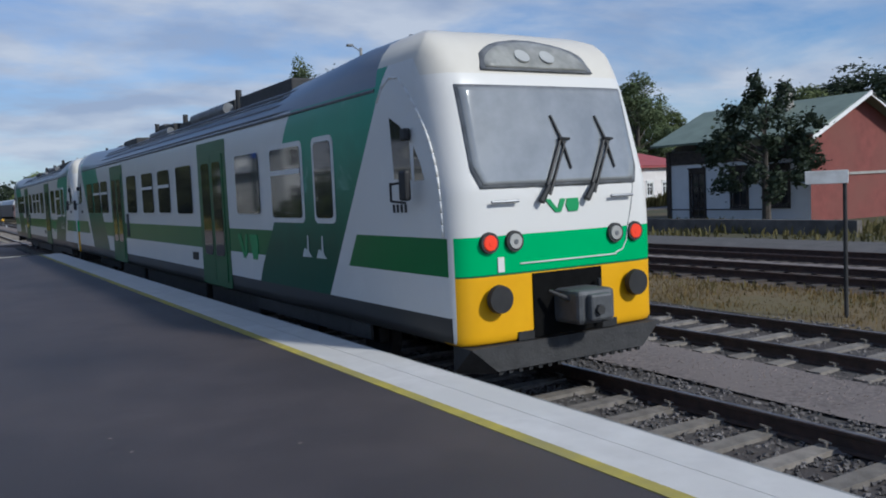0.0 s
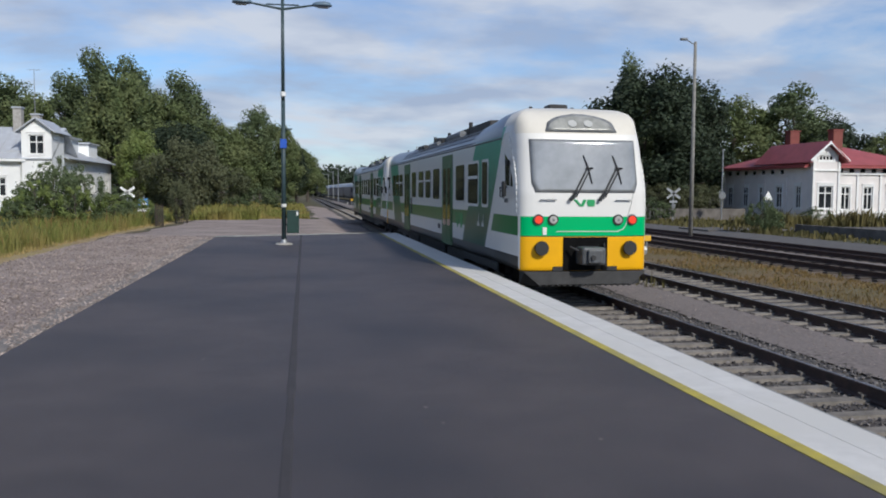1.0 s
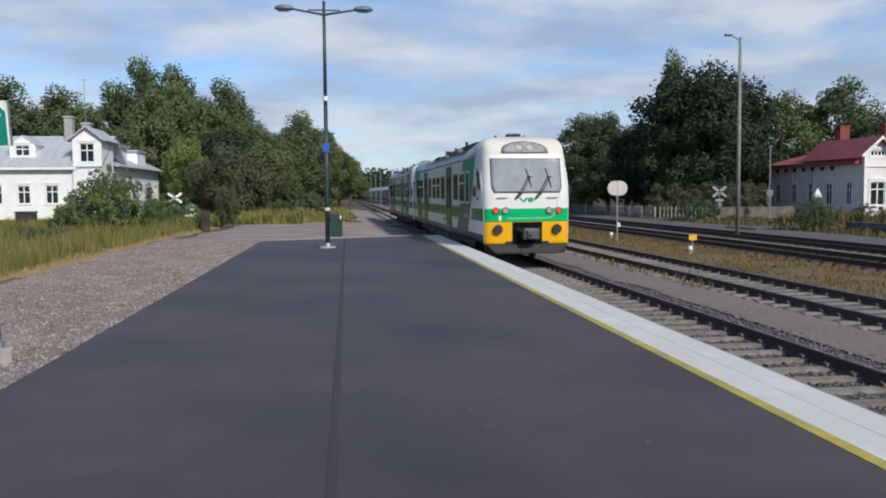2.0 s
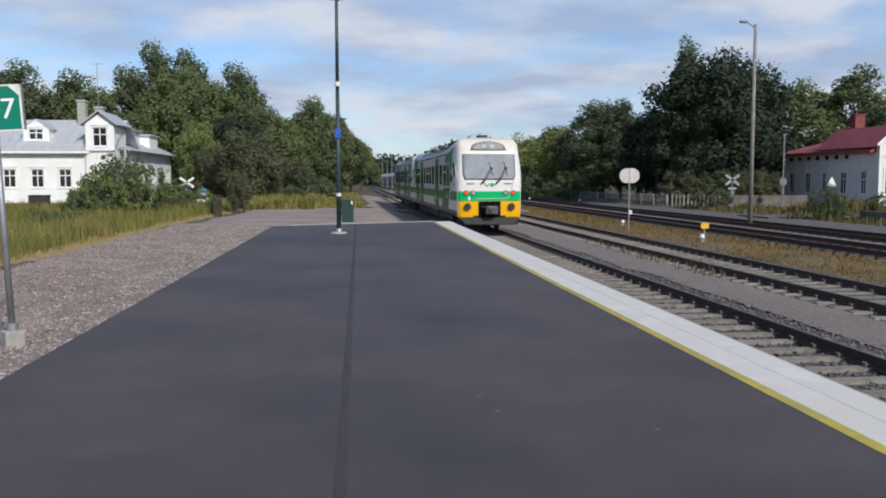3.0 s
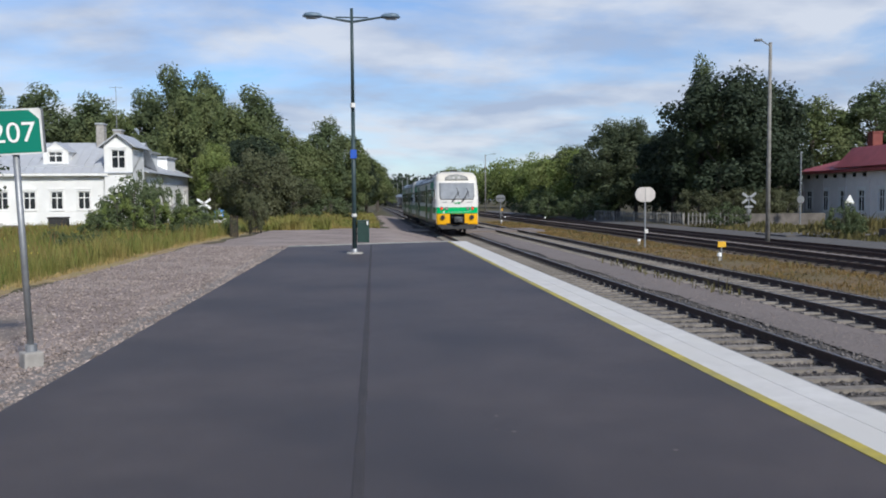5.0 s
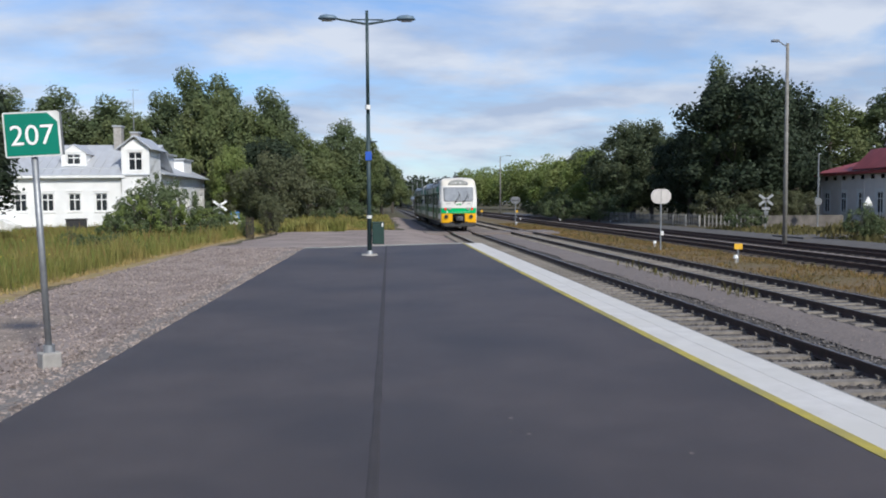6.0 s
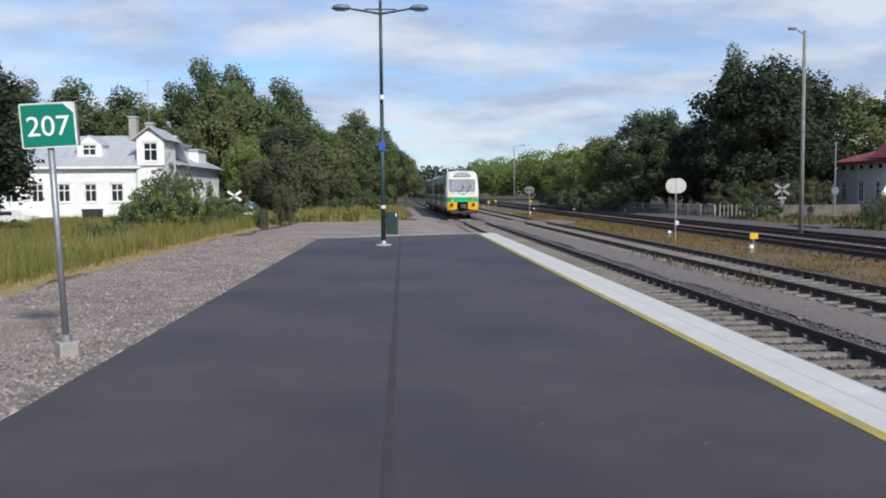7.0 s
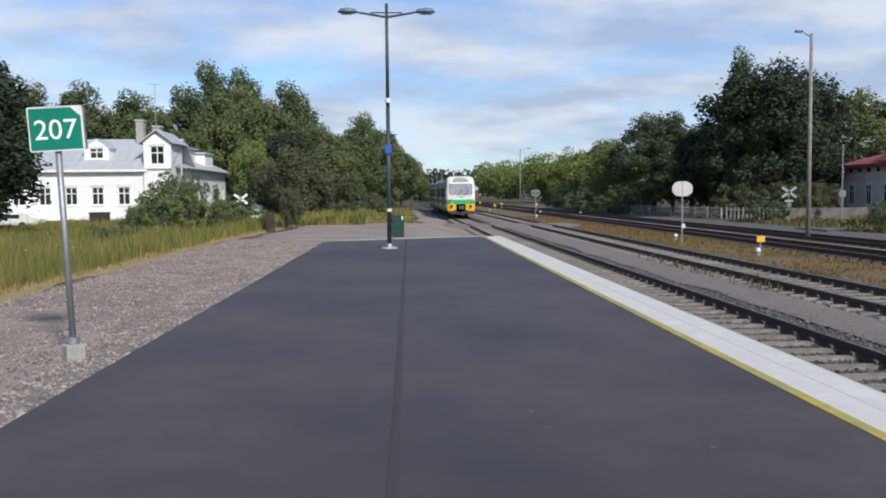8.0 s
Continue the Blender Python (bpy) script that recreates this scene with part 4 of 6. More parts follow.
# ---- houses ----
def wall(name, parent, p0, p1, z0, z1, openings, material, label="", thick=0.25, top=None):
    """A wall from p0 to p1 seen from its right-hand side; openings are (u0, u1, z0, z1) along it. top: extra outline (u, z) for a gable."""
    p0, p1 = Vector((*p0, 0)), Vector((*p1, 0))
    L = (p1 - p0).length
    d = (p1 - p0) / L
    n = Vector((d.y, -d.x, 0))
    b = bmesh.new()
    at = lambda u, z, o=0.0: b.verts.new(p0 + d * u - n * o + Vector((0, 0, z)))
    us = sorted({0.0, L, *(v for o in openings for v in o[:2])})
    zs = sorted({z0, z1, *(v for o in openings for v in o[2:])})
    for a, c in zip(us, us[1:]):
        for e, f in zip(zs, zs[1:]):
            mu, mz = (a + c) / 2, (e + f) / 2
            if any(o[0] < mu < o[1] and o[2] < mz < o[3] for o in openings):
                continue
            for off in (0.0, thick):
                q = [at(a, e, off), at(c, e, off), at(c, f, off), at(a, f, off)]
                b.faces.new(q if off == 0 else q[::-1])
    for o in openings:
        c4 = [(o[0], o[2]), (o[1], o[2]), (o[1], o[3]), (o[0], o[3])]
        for (ua, za), (ub, zb) in zip(c4, c4[1:] + c4[:1]):
            b.faces.new([at(ua, za), at(ub, zb), at(ub, zb, thick), at(ua, za, thick)])
    if top:
        for off in (0.0, thick):
            q = [at(0, z1, off), at(L, z1, off)] + [at(u, z, off) for u, z in top]
            b.faces.new(q if off == 0 else q[::-1])
    w = part(name, b, material, parent, label)
    return w, p0, d, n


def casement(parent, p0, d, n, o, frame_mat, mull=1, cross=0.62, casing=0.12):
    """A window in an opening: casing, sash bars and panes."""
    u0, u1, z0, z1 = o
    M = Matrix((( d.x, -n.x, 0, p0.x), (d.y, -n.y, 0, p0.y), (0, 0, 1, 0), (0, 0, 0, 1)))
    c, f = casing, 0.085
    def piece(name, parent, u_0, u_1, v_0, v_1, z_0, z_1, m_, lab=""):
        return part(name, boxed(u_0, u_1, v_0, v_1, z_0, z_1, m=M), m_, parent, lab)
    w = piece("window", parent, u0 - c, u1 + c, -0.05, 0.02, z1, z1 + c * 1.5, frame_mat, "white framed casement window" if frame_mat is WHITE_PAINT else "dark framed casement window")
    piece("hood", w, u0 - c * 1.4, u1 + c * 1.4, -0.10, 0.0, z1 + c * 1.5, z1 + c * 2.1, frame_mat)
    piece("sill", w, u0 - c, u1 + c, -0.07, 0.02, z0 - c, z0, frame_mat)
    for a in (u0 - c, u1):
        piece("jamb", w, a, a + c, -0.05, 0.02, z0, z1, frame_mat)
    for k in range(mull + 2):
        u = u0 + (u1 - u0 - f) * k / (mull + 1)
        piece("stile", w, u, u + f, 0.04, 0.10, z0, z1, frame_mat)
    for z in (z0, z0 + (z1 - z0) * cross, z1 - f):
        piece("bar", w, u0, u1, 0.045, 0.095, z, z + f, frame_mat)
    piece("pane", w, u0, u1, 0.07, 0.08, z0, z1, GLASS, "dark window pane")


def walled(parent, p0, p1, z0, z1, openings, material, label="", mull=1, cross=0.62, top=None, trim=None):
    w, q, d, n = wall("wall", parent, p0, p1, z0, z1, openings, material, label, top=top)
    for o in openings:
        casement(parent, q, d, n, o, trim or WHITE_PAINT, mull, cross)


def row_of(L, count, width, z0, z1, m0=1.0, m1=None):
    m1 = m0 if m1 is None else m1
    step = (L - m0 - m1 - width) / max(1, count - 1)
    return [(m0 + i * step, m0 + i * step + width, z0, z1) for i in range(count)]


def gable_roof(b, x0, x1, y0, y1, ze, zr, along="x", over=0.5, thick=0.12):
    """Two pitches over a rectangle, ridge along x or y, with overhang."""
    if along == "x":
        ym = (y0 + y1) / 2
        k = (zr - ze) / ((y1 - y0) / 2)
        a, c = y0 - over, y1 + over
        plate(b, [(x0 - over, a, ze - k * over), (x1 + over, a, ze - k * over), (x1 + over, ym, zr), (x0 - over, ym, zr)], thick)
        plate(b, [(x1 + over, c, ze - k * over), (x0 - over, c, ze - k * over), (x0 - over, ym, zr), (x1 + over, ym, zr)], thick)
    else:
        xm = (x0 + x1) / 2
        k = (zr - ze) / ((x1 - x0) / 2)
        a, c = x0 - over, x1 + over
        plate(b, [(a, y1 + over, ze - k * over), (a, y0 - over, ze - k * over), (xm, y0 - over, zr), (xm, y1 + over, zr)], thick)
        plate(b, [(c, y0 - over, ze - k * over), (c, y1 + over, ze - k * over), (xm, y1 + over, zr), (xm, y0 - over, zr)], thick)
    return b


def hip_roof(b, x0, x1, y0, y1, ze, zr, over=0.6):
    """Hipped roof with the ridge along the longer side."""
    x0, x1, y0, y1 = x0 - over, x1 + over, y0 - over, y1 + over
    h = min(x1 - x0, y1 - y0) / 2
    if x1 - x0 >= y1 - y0:
        r0, r1 = (x0 + h, (y0 + y1) / 2, zr), (x1 - h, (y0 + y1) / 2, zr)
    else:
        r0, r1 = ((x0 + x1) / 2, y0 + h, zr), ((x0 + x1) / 2, y1 - h, zr)
    A, B, C, D = (x0, y0, ze), (x1, y0, ze), (x1, y1, ze), (x0, y1, ze)
    if x1 - x0 >= y1 - y0:
        fs = [(A, B, r1, r0), (B, C, r1), (C, D, r0, r1), (D, A, r0)]
    else:
        fs = [(A, B, r0), (B, C, r1, r0), (C, D, r1), (D, A, r0, r1)]
    for f in fs:
        plate(b, list(f), 0.10)
    box(b, x0, x1, y0, y1, ze - 0.16, ze)
    return b


def seams(parent, x0, x1, y0, y1, ze, zr, n, material):
    """Standing seams on the pitch that faces -y."""
    for i in range(n):
        x = x0 + (x1 - x0) * (i + 0.5) / n
        b = bmesh.new()
        cyl(b, (x, y0, ze + 0.13), (x, y1, zr + 0.13), 0.025, n=4)
        part("seam", b, material, parent)


def dormer(parent, xc, y0, z0, w, zw, zp, depth, wall_mat, roof_mat, mull=1):
    """A gabled roof window that faces -y."""
    walled(parent, (xc - w / 2, y0), (xc + w / 2, y0), z0, zw, [(w * 0.2, w * 0.8, z0 + 0.25 * (zw - z0), zw - 0.1)], wall_mat, "white gabled dormer front", mull, 0.6, top=[(w / 2, zp)])
    for s in (-1, 1):
        b = boxed(xc + s * w / 2 - 0.08, xc + s * w / 2 + 0.08, y0 + 0.02, y0 + depth, z0, zw)
        part("dormer_cheek", b, wall_mat, parent)
    part("dormer_roof", gable_roof(bmesh.new(), xc - w / 2, xc + w / 2, y0 + 0.2, y0 + depth, zw, zp, "y", 0.25, 0.08), roof_mat, parent, "grey sheet dormer roof")


def white_house():
    h = root("house", "white boarded villa with grey sheet roof and dormers", "house")
    zg, ze, zr = -1.1, 4.55, 7.3
    x0, x1, y0, y1 = -52.0, -23.7, 80.0, 89.0
    ops = [(26.3 - 2.4 * k - 0.55, 26.3 - 2.4 * k + 0.55, 1.05, 2.70) for k in range(10, -1, -1)]
    walled(h, (x0, y0), (x1, y0), zg, ze, ops, HOUSE_WHITE, "long white boarded front")
    walled(h, (x0, y1), (x0, y0), zg, ze, [], HOUSE_WHITE, top=[(4.5, zr - 0.1)])
    walled(h, (x1, y1), (x0, y1), zg, ze, [], HOUSE_WHITE)
    roof = part("roof", gable_roof(bmesh.new(), x0, x1 + 2, y0, y1, ze, zr, "x", 0.5), SHEET_ROOF, h, "pale grey standing-seam sheet roof")
    seams(roof, x0, x1, y0 - 0.4, 84.5, ze - 0.15, zr, 34, SHEET_ROOF)
    part("snow_guard", boxed(x0, x1, y0 + 0.42, y0 + 0.50, 4.88, 5.04), SHEET_ROOF, h, "low sheet upstand along the roof")
    part("cornice", boxed(x0, x1, y0 - 0.14, y0 - 0.02, 4.02, 4.18), WHITE_PAINT, h)
    part("eave_board", boxed(x0 - 0.3, x1 + 0.3, y0 - 0.55, y0 - 0.42, 4.10, 4.34), WHITE_PAINT, h)
    part("foundation", boxed(x0 - 0.08, x1 + 0.08, y0 - 0.10, y0 - 0.02, zg, -0.35), STONE_BASE, h, "grey stone foundation")
    # tower bay at the corner
    walled(h, (-23.7, 79.6), (-21.2, 79.6), zg, 6.9, [(0.62, 1.88, 4.75, 6.45), (0.62, 1.88, 1.1, 2.65)], HOUSE_WHITE, "white corner bay", 1, 0.6, top=[(1.25, 7.75)])
    walled(h, (-21.2, 79.6), (-21.2, 83.6), zg, 6.9, [], HOUSE_WHITE)
    walled(h, (-23.7, 83.6), (-23.7, 79.6), zg, 6.9, [], HOUSE_WHITE)
    part("bay_roof", gable_roof(bmesh.new(), -23.7, -21.2, 79.6, 84.5, 6.9, 7.85, "y", 0.4, 0.1), SHEET_ROOF, h, "small grey gable roof")
    # wing along the side
    walled(h, (-21.5, 83.6), (-21.5, 105.0), zg, 4.75, row_of(21.4, 6, 1.1, 1.2, 2.75, 1.5), HOUSE_WHITE, "white boarded side wing")
    walled(h, (-21.5, 105.0), (-31.0, 105.0), zg, 4.75, [], HOUSE_WHITE)
    part("wing_roof", gable_roof(bmesh.new(), -31.0, -21.5, 84.5, 105, 4.75, 7.0, "y", 0.6), SHEET_ROOF, h, "grey sheet roof of the wing")
    part("wing_dormer", boxed(-24.6, -22.3, 87.5, 93.5, 5.0, 6.75), HOUSE_WHITE, h, "white box dormer")
    part("wing_dormer_roof", boxed(-24.9, -22.0, 87.2, 93.8, 6.75, 6.9), SHEET_ROOF, h)
    part("wing_dormer", boxed(-24.2, -22.2, 97.5, 101.5, 5.0, 6.6), HOUSE_WHITE, h, "white box dormer")
    part("wing_dormer_roof", boxed(-24.5, -22.0, 97.2, 101.8, 6.6, 6.75), SHEET_ROOF, h)
    for xc in (-44.5, -36.8, -28.4):
        dormer(h, xc, 80.9, 5.0, 2.1, 6.45, 7.2, 3.2, HOUSE_WHITE, SHEET_ROOF)
    for x, zt in ((-25.2, 9.1), (-46.0, 8.8), (-23.6, 8.5)):
        part("chimney", boxed(x - 0.36, x + 0.36, 83.6, 84.5, 6.3, zt, 0.03), CONCRETE, h, "pale grey chimney")
        part("chimney_cap", boxed(x - 0.44, x + 0.44, 83.5, 84.6, zt, zt + 0.12), SHEET_ROOF, h)
    part("downpipe", rod((-23.85, 79.9, zg), (-23.85, 79.9, 4.2), 0.06, n=8), WHITE_METAL, h)
    an = bmesh.new()
    cyl(an, (-24.3, 86, 6.8), (-24.3, 86, 13.0), 0.05, 0.03, 6)
    cyl(an, (-24.9, 86, 12.9), (-23.7, 86, 12.9), 0.02, 0.02, 5)
    part("aerial_mast", an, GALV, h, "thin roof aerial mast")


white_house()


def red_roof_house():
    h = root("house", "cream wooden house with red sheet roof", "house")
    zg, ze = -0.9, 4.0
    x0, x1, y0, y1 = 41.8, 53.0, 64.0, 78.0
    # bay with gable
    walled(h, (41.8, 63.4), (44.2, 63.4), zg, 4.35, [(0.55, 1.85, 0.45, 2.35)], HOUSE_CREAM, "cream boarded bay", 1, 0.66)
    walled(h, (41.8, 67.0), (41.8, 63.4), zg, 4.35, [(1.2, 2.0, 0.45, 2.35)], HOUSE_CREAM)
    walled(h, (44.2, 63.4), (44.2, 66.0), zg, 4.35, [], HOUSE_CREAM)
    walled(h, (41.9, 63.45), (44.1, 63.45), 4.35, 4.9, [(0.45, 1.75, 3.55 + 0.85, 4.85)], WHITE_PAINT, "white gable front", 3, 0.9, top=[(1.1, 5.8)])
    part("bay_roof", gable_roof(bmesh.new(), 41.8, 44.2, 63.4, 71.0, 4.75, 5.95, "y", 0.55, 0.1), RED_ROOF, h, "red gable roof")
    bb = bmesh.new()
    plate(bb, [(41.2, 62.80, 4.45), (43.0, 62.80, 6.02), (43.0, 62.80, 5.80), (41.3, 62.80, 4.30)], 0.06)
    plate(bb, [(44.8, 62.86, 4.45), (44.7, 62.86, 4.30), (43.0, 62.86, 5.80), (43.0, 62.86, 6.02)], 0.06)
    part("bargeboard", bb, WHITE_PAINT, h, "white bargeboards")
    walled(h, (44.2, 64.4), (x1, 64.4), zg, ze, [(0.9, 1.75, 0.35, 2.3), (3.0, 3.85, 0.35, 2.3), (5.2, 6.05, 0.35, 2.3), (7.2, 8.05, 0.35, 2.3)], HOUSE_CREAM, "cream boarded front", 1, 0.66)
    walled(h, (x0, y1), (x0, 67.0), zg, ze, row_of(11.0, 4, 0.95, 0.45, 2.3, 0.8), HOUSE_CREAM, "cream boarded side", 1, 0.66)
    walled(h, (x1, 64.4), (x1, y1), zg, ze, [], HOUSE_CREAM)
    walled(h, (x1, y1), (x0, y1), zg, ze, [], HOUSE_CREAM)
    part("roof", hip_roof(bmesh.new(), x0, x1, 64.4, y1, ze, 6.1), RED_ROOF, h, "red hipped sheet roof")
    part("cornice", boxed(44.2, x1, 64.25, 64.38, 3.30, 3.42), WHITE_PAINT, h)
    part("string_course", boxed(44.2, x1, 64.28, 64.38, 0.05, 0.17), WHITE_PAINT, h)
    part("bay_course", boxed(41.75, 44.25, 63.28, 63.38, 3.55, 3.70), WHITE_PAINT, h)
    part("bay_course", boxed(41.75, 44.25, 63.30, 63.38, 0.02, 0.14), WHITE_PAINT, h)
    part("foundation", boxed(41.7, x1, 63.2, 63.34, -1.2, -0.45), STONE_BASE, h, "grey stone foundation")
    part("foundation", boxed(41.62, 41.74, 63.4, y1, -1.2, -0.45), STONE_BASE, h, "grey stone foundation")
    for i in range(8):
        part("attic_window", boxed(44.75 + i * 1.04, 45.15 + i * 1.04, 64.30, 64.38, 3.48, 3.82), GLASS, h, "small dark attic window")
    for i in range(7):
        part("attic_window", boxed(41.72, 41.79, 67.6 + i * 1.5, 68.0 + i * 1.5, 3.40, 3.75), GLASS, h, "small dark attic window")
    for x in (44.3, 46.6, 48.75, 50.8, 52.8):
        part("pilaster", boxed(x - 0.09, x + 0.09, 64.31, 64.385, -0.4, 3.3), WHITE_PAINT, h)
    for y in (67.1, 70.6, 74.2, 77.8):
        part("pilaster", boxed(41.70, 41.785, y - 0.09, y + 0.09, -0.4, 3.3), HOUSE_CREAM, h)
    for x in (41.86, 44.14):
        part("pilaster", boxed(x - 0.09, x + 0.09, 63.31, 63.385, -0.4, 4.3), WHITE_PAINT, h)
    for x, y, zt in ((44.0, 70.0, 7.2), (46.6, 67.6, 7.2)):
        part("chimney", boxed(x - 0.45, x + 0.45, y - 0.4, y + 0.4, 4.5, zt, 0.03), BRICK_RED, h, "red brick chimney")
        part("chimney_cap", boxed(x - 0.52, x + 0.52, y - 0.47, y + 0.47, zt, zt + 0.12), BRICK_RED, h)
    # long wing
    walled(h, (x1, 66.0), (72.0, 66.0), -0.6, 3.1, row_of(19.0, 8, 0.85, 0.05, 1.45, 1.0), HOUSE_CREAM, "cream boarded wing", 1, 0.66)
    walled(h, (72.0, 66.0), (72.0, 74.0), -0.6, 3.1, [], HOUSE_CREAM)
    part("wing_roof", hip_roof(bmesh.new(), x1 - 3, 72.0, 66.0, 74.0, 3.2, 4.75, 0.5), RED_ROOF, h, "red sheet roof of the wing")
    part("foundation", boxed(x1, 72.0, 65.8, 65.95, -2.0, -0.62), STONE_BASE, h, "dark stone foundation of the wing")
    for x in (57.4, 66.5):
        part("chimney", boxed(x - 0.4, x + 0.4, 69.6, 70.4, 4.0, 6.0, 0.03), BRICK_RED, h, "red brick chimney")


red_roof_house()


def green_roof_house():
    h = root("house", "pale house with green roof and red brick gable", "house")
    zg = -1.0
    x0, x1, y0, y1 = 34.9, 42.2, 24.7, 33.4
    walled(h, (x0, y1), (x0, y0), zg, 3.15, [(1.5, 2.4, -0.4, 2.0), (4.2, 5.1, 0.2, 2.0), (6.6, 7.5, 0.2, 2.0)], HOUSE_GREY, "pale rendered side", 1, 0.66, trim=TIMBER)
    walled(h, (x0, y0), (x1, y0), zg, 3.5, [], BRICK_RED, "plain red gable wall", top=[(7.3, 3.9), (3.65, 5.35), (0.0, 3.9)])
    walled(h, (x1, y0), (x1, y1), zg, 3.15, [], HOUSE_GREY)
    walled(h, (x1, y1), (x0, y1), zg, 3.15, [], HOUSE_GREY, top=[(3.65, 5.2)])
    part("corner_board", boxed(x0 - 0.12, x0 + 0.1, y1 - 0.1, y1 + 0.15, zg, 3.2), TIMBER, h)
    part("roof", gable_roof(bmesh.new(), x0, x1, y0, y1, 3.75, 5.35, "y", 0.7, 0.12), GREEN_ROOF, h, "faded green sheet roof")
    bb = bmesh.new()
    plate(bb, [(34.0, y0 - 0.78, 3.35), (38.55, y0 - 0.78, 5.50), (38.55, y0 - 0.78, 5.30), (34.1, y0 - 0.78, 3.20)], 0.06)
    plate(bb, [(43.1, y0 - 0.70, 3.35), (43.0, y0 - 0.70, 3.20), (38.55, y0 - 0.70, 5.30), (38.55, y0 - 0.70, 5.50)], 0.06)
    part("bargeboard", bb, WHITE_PAINT, h, "white bargeboards")
    part("dark_frieze", boxed(x0 - 0.06, x0 - 0.01, y0, y1, 2.45, 3.15), TIMBER, h, "dark timber frieze under the eaves")
    part("gable_band", boxed(x0, x1, y0 - 0.06, y0 - 0.01, 1.55, 1.68), CONCRETE, h)
    part("chimney", boxed(37.0, 37.6, 27.5, 28.1, 4.6, 6.0, 0.03), CONCRETE, h, "pale chimney")
    part("foundation", boxed(x0 - 0.1, x0 - 0.02, y0, y1, -1.2, -0.55), STONE_BASE, h)
    part("side_rail", rod((x0 - 0.3, y0 + 2, 0.05), (x0 - 0.3, y1 - 0.3, 0.05), 0.035, n=6), TIMBER, h)


green_roof_house()


# ---- trees and bushes ----
def crown_mesh(name, seed, rx, rz, zc, clumps, leaves, size, material, top_bias=0.0, squash=1.0):
    """Leaf sprays gathered in clumps round an uneven outline."""
    g = np.random.default_rng(seed)
    u = g.normal(size=(clumps, 3))
    u /= np.linalg.norm(u, axis=1)[:, None]
    rad = g.uniform(0.45, 1.0, clumps) ** 0.6
    cen = u * rad[:, None] * np.array([rx, rx, rz])
    taper = 1 - top_bias * np.clip(cen[:, 2] / rz, -0.3, 1)
    cen[:, :2] *= taper[:, None]
    cr = g.uniform(0.12, 0.27, clumps) * (rx + rz) / 2 * squash
    k = g.integers(0, clumps, leaves)
    v = g.normal(size=(leaves, 3))
    v /= np.linalg.norm(v, axis=1)[:, None]
    p = cen[k] + v * (cr[k] * g.uniform(0.45, 1.12, leaves) ** 0.5)[:, None]
    loose = g.uniform(size=leaves) < 0.30
    q = (p - (0, 0, 0)) * np.array([1, 1, 1]) + g.normal(size=(leaves, 3)) * 0.055 * rx
    p[loose] = q[loose]
    p[:, 2] += zc
    nrm = v + 0.42 * g.normal(size=(leaves, 3))
    nrm /= np.linalg.norm(nrm, axis=1)[:, None]
    ref = np.tile(np.array([0.3, 0.2, 1.0]), (leaves, 1)) + 0.4 * g.normal(size=(leaves, 3))
    a = np.cross(nrm, ref)
    a /= np.linalg.norm(a, axis=1)[:, None] + 1e-9
    b = np.cross(nrm, a)
    s = size * g.uniform(0.5, 1.25, leaves)[:, None]
    verts = np.stack([p - a * s, p - b * s * 0.55, p + a * s, p + b * s * 0.55], 1).reshape(-1, 3)
    faces = np.arange(leaves * 4).reshape(-1, 4)
    return scatter_mesh(name, verts.tolist(), faces.tolist(), material), cen + np.array([0, 0, zc])


def tree(label, height, rx, crown_base, seed, material, leaves=5200, size=0.30, clumps=34, top_bias=0.35, name="tree", trunk_r=None, category="tree", squash=1.0):
    g = np.random.default_rng(seed + 100)
    r = root(name, label, category)
    rz = (height - crown_base) / 2
    me, cen = crown_mesh("crown", seed, rx, rz * 0.86, crown_base + rz, clumps, leaves, size, material, top_bias, squash)
    b = bmesh.new()
    tr = trunk_r or height * 0.018 + 0.05
    pts = [Vector((0, 0, -0.6))]
    for i in range(1, 6):
        t = i / 5
        pts.append(Vector((g.normal() * 0.12 * t * rx * 0.3, g.normal() * 0.12 * t * rx * 0.3, t * (crown_base + rz * 1.5))))
    for i in range(5):
        cyl(b, pts[i], pts[i + 1], tr * (1.25 - 0.2 * i), tr * (1.05 - 0.2 * i), 8)
    for c in cen[:14]:
        zt = min(c[2] * 0.75, crown_base + rz * 1.3)
        t = max(0.15, zt / (crown_base + rz * 1.5))
        i = min(4, int(t * 5))
        o = pts[i].lerp(pts[i + 1], t * 5 - i)
        cyl(b, o, Vector(c), tr * 0.32, tr * 0.10, 5)
    part("trunk", b, BARK, r, "grey brown trunk and limbs")
    part("crown", me, None, r, "uneven leafy crown")
    return r


def plant(base, x, y, h=1.0, w=1.0, turn=0.0, z=None):
    c = copy_thing(base, pose(x, y, ground_z(x, y) if z is None else z, 0, 0, turn))
    c.scale = (w, w, h)
    return c


def place(base, x, y, z=None, turn=0.0, h=1.0, w=1.0):
    base.matrix_basis = pose(x, y, ground_z(x, y) if z is None else z, 0, 0, turn)
    base.scale = (w, w, h)


oak = tree("broad deciduous tree, dark green with cloud shade in its leaf colour", 16.0, 5.2, 0.2, 11, LEAF_DARK_SHADED, 20000, 0.21, 90, 0.22)
birch = tree("tall green birch with airy crown", 20.0, 4.8, 1.0, 12, LEAF_MID, 18000, 0.22, 90, 0.40)
maple = tree("full olive green deciduous tree", 14.0, 4.8, 0.4, 13, LEAF_OLIVE, 17000, 0.20, 80, 0.28)
lime = tree("light green young tree", 11.0, 3.8, 0.2, 14, LEAF_LIGHT, 13000, 0.17, 70, 0.28)
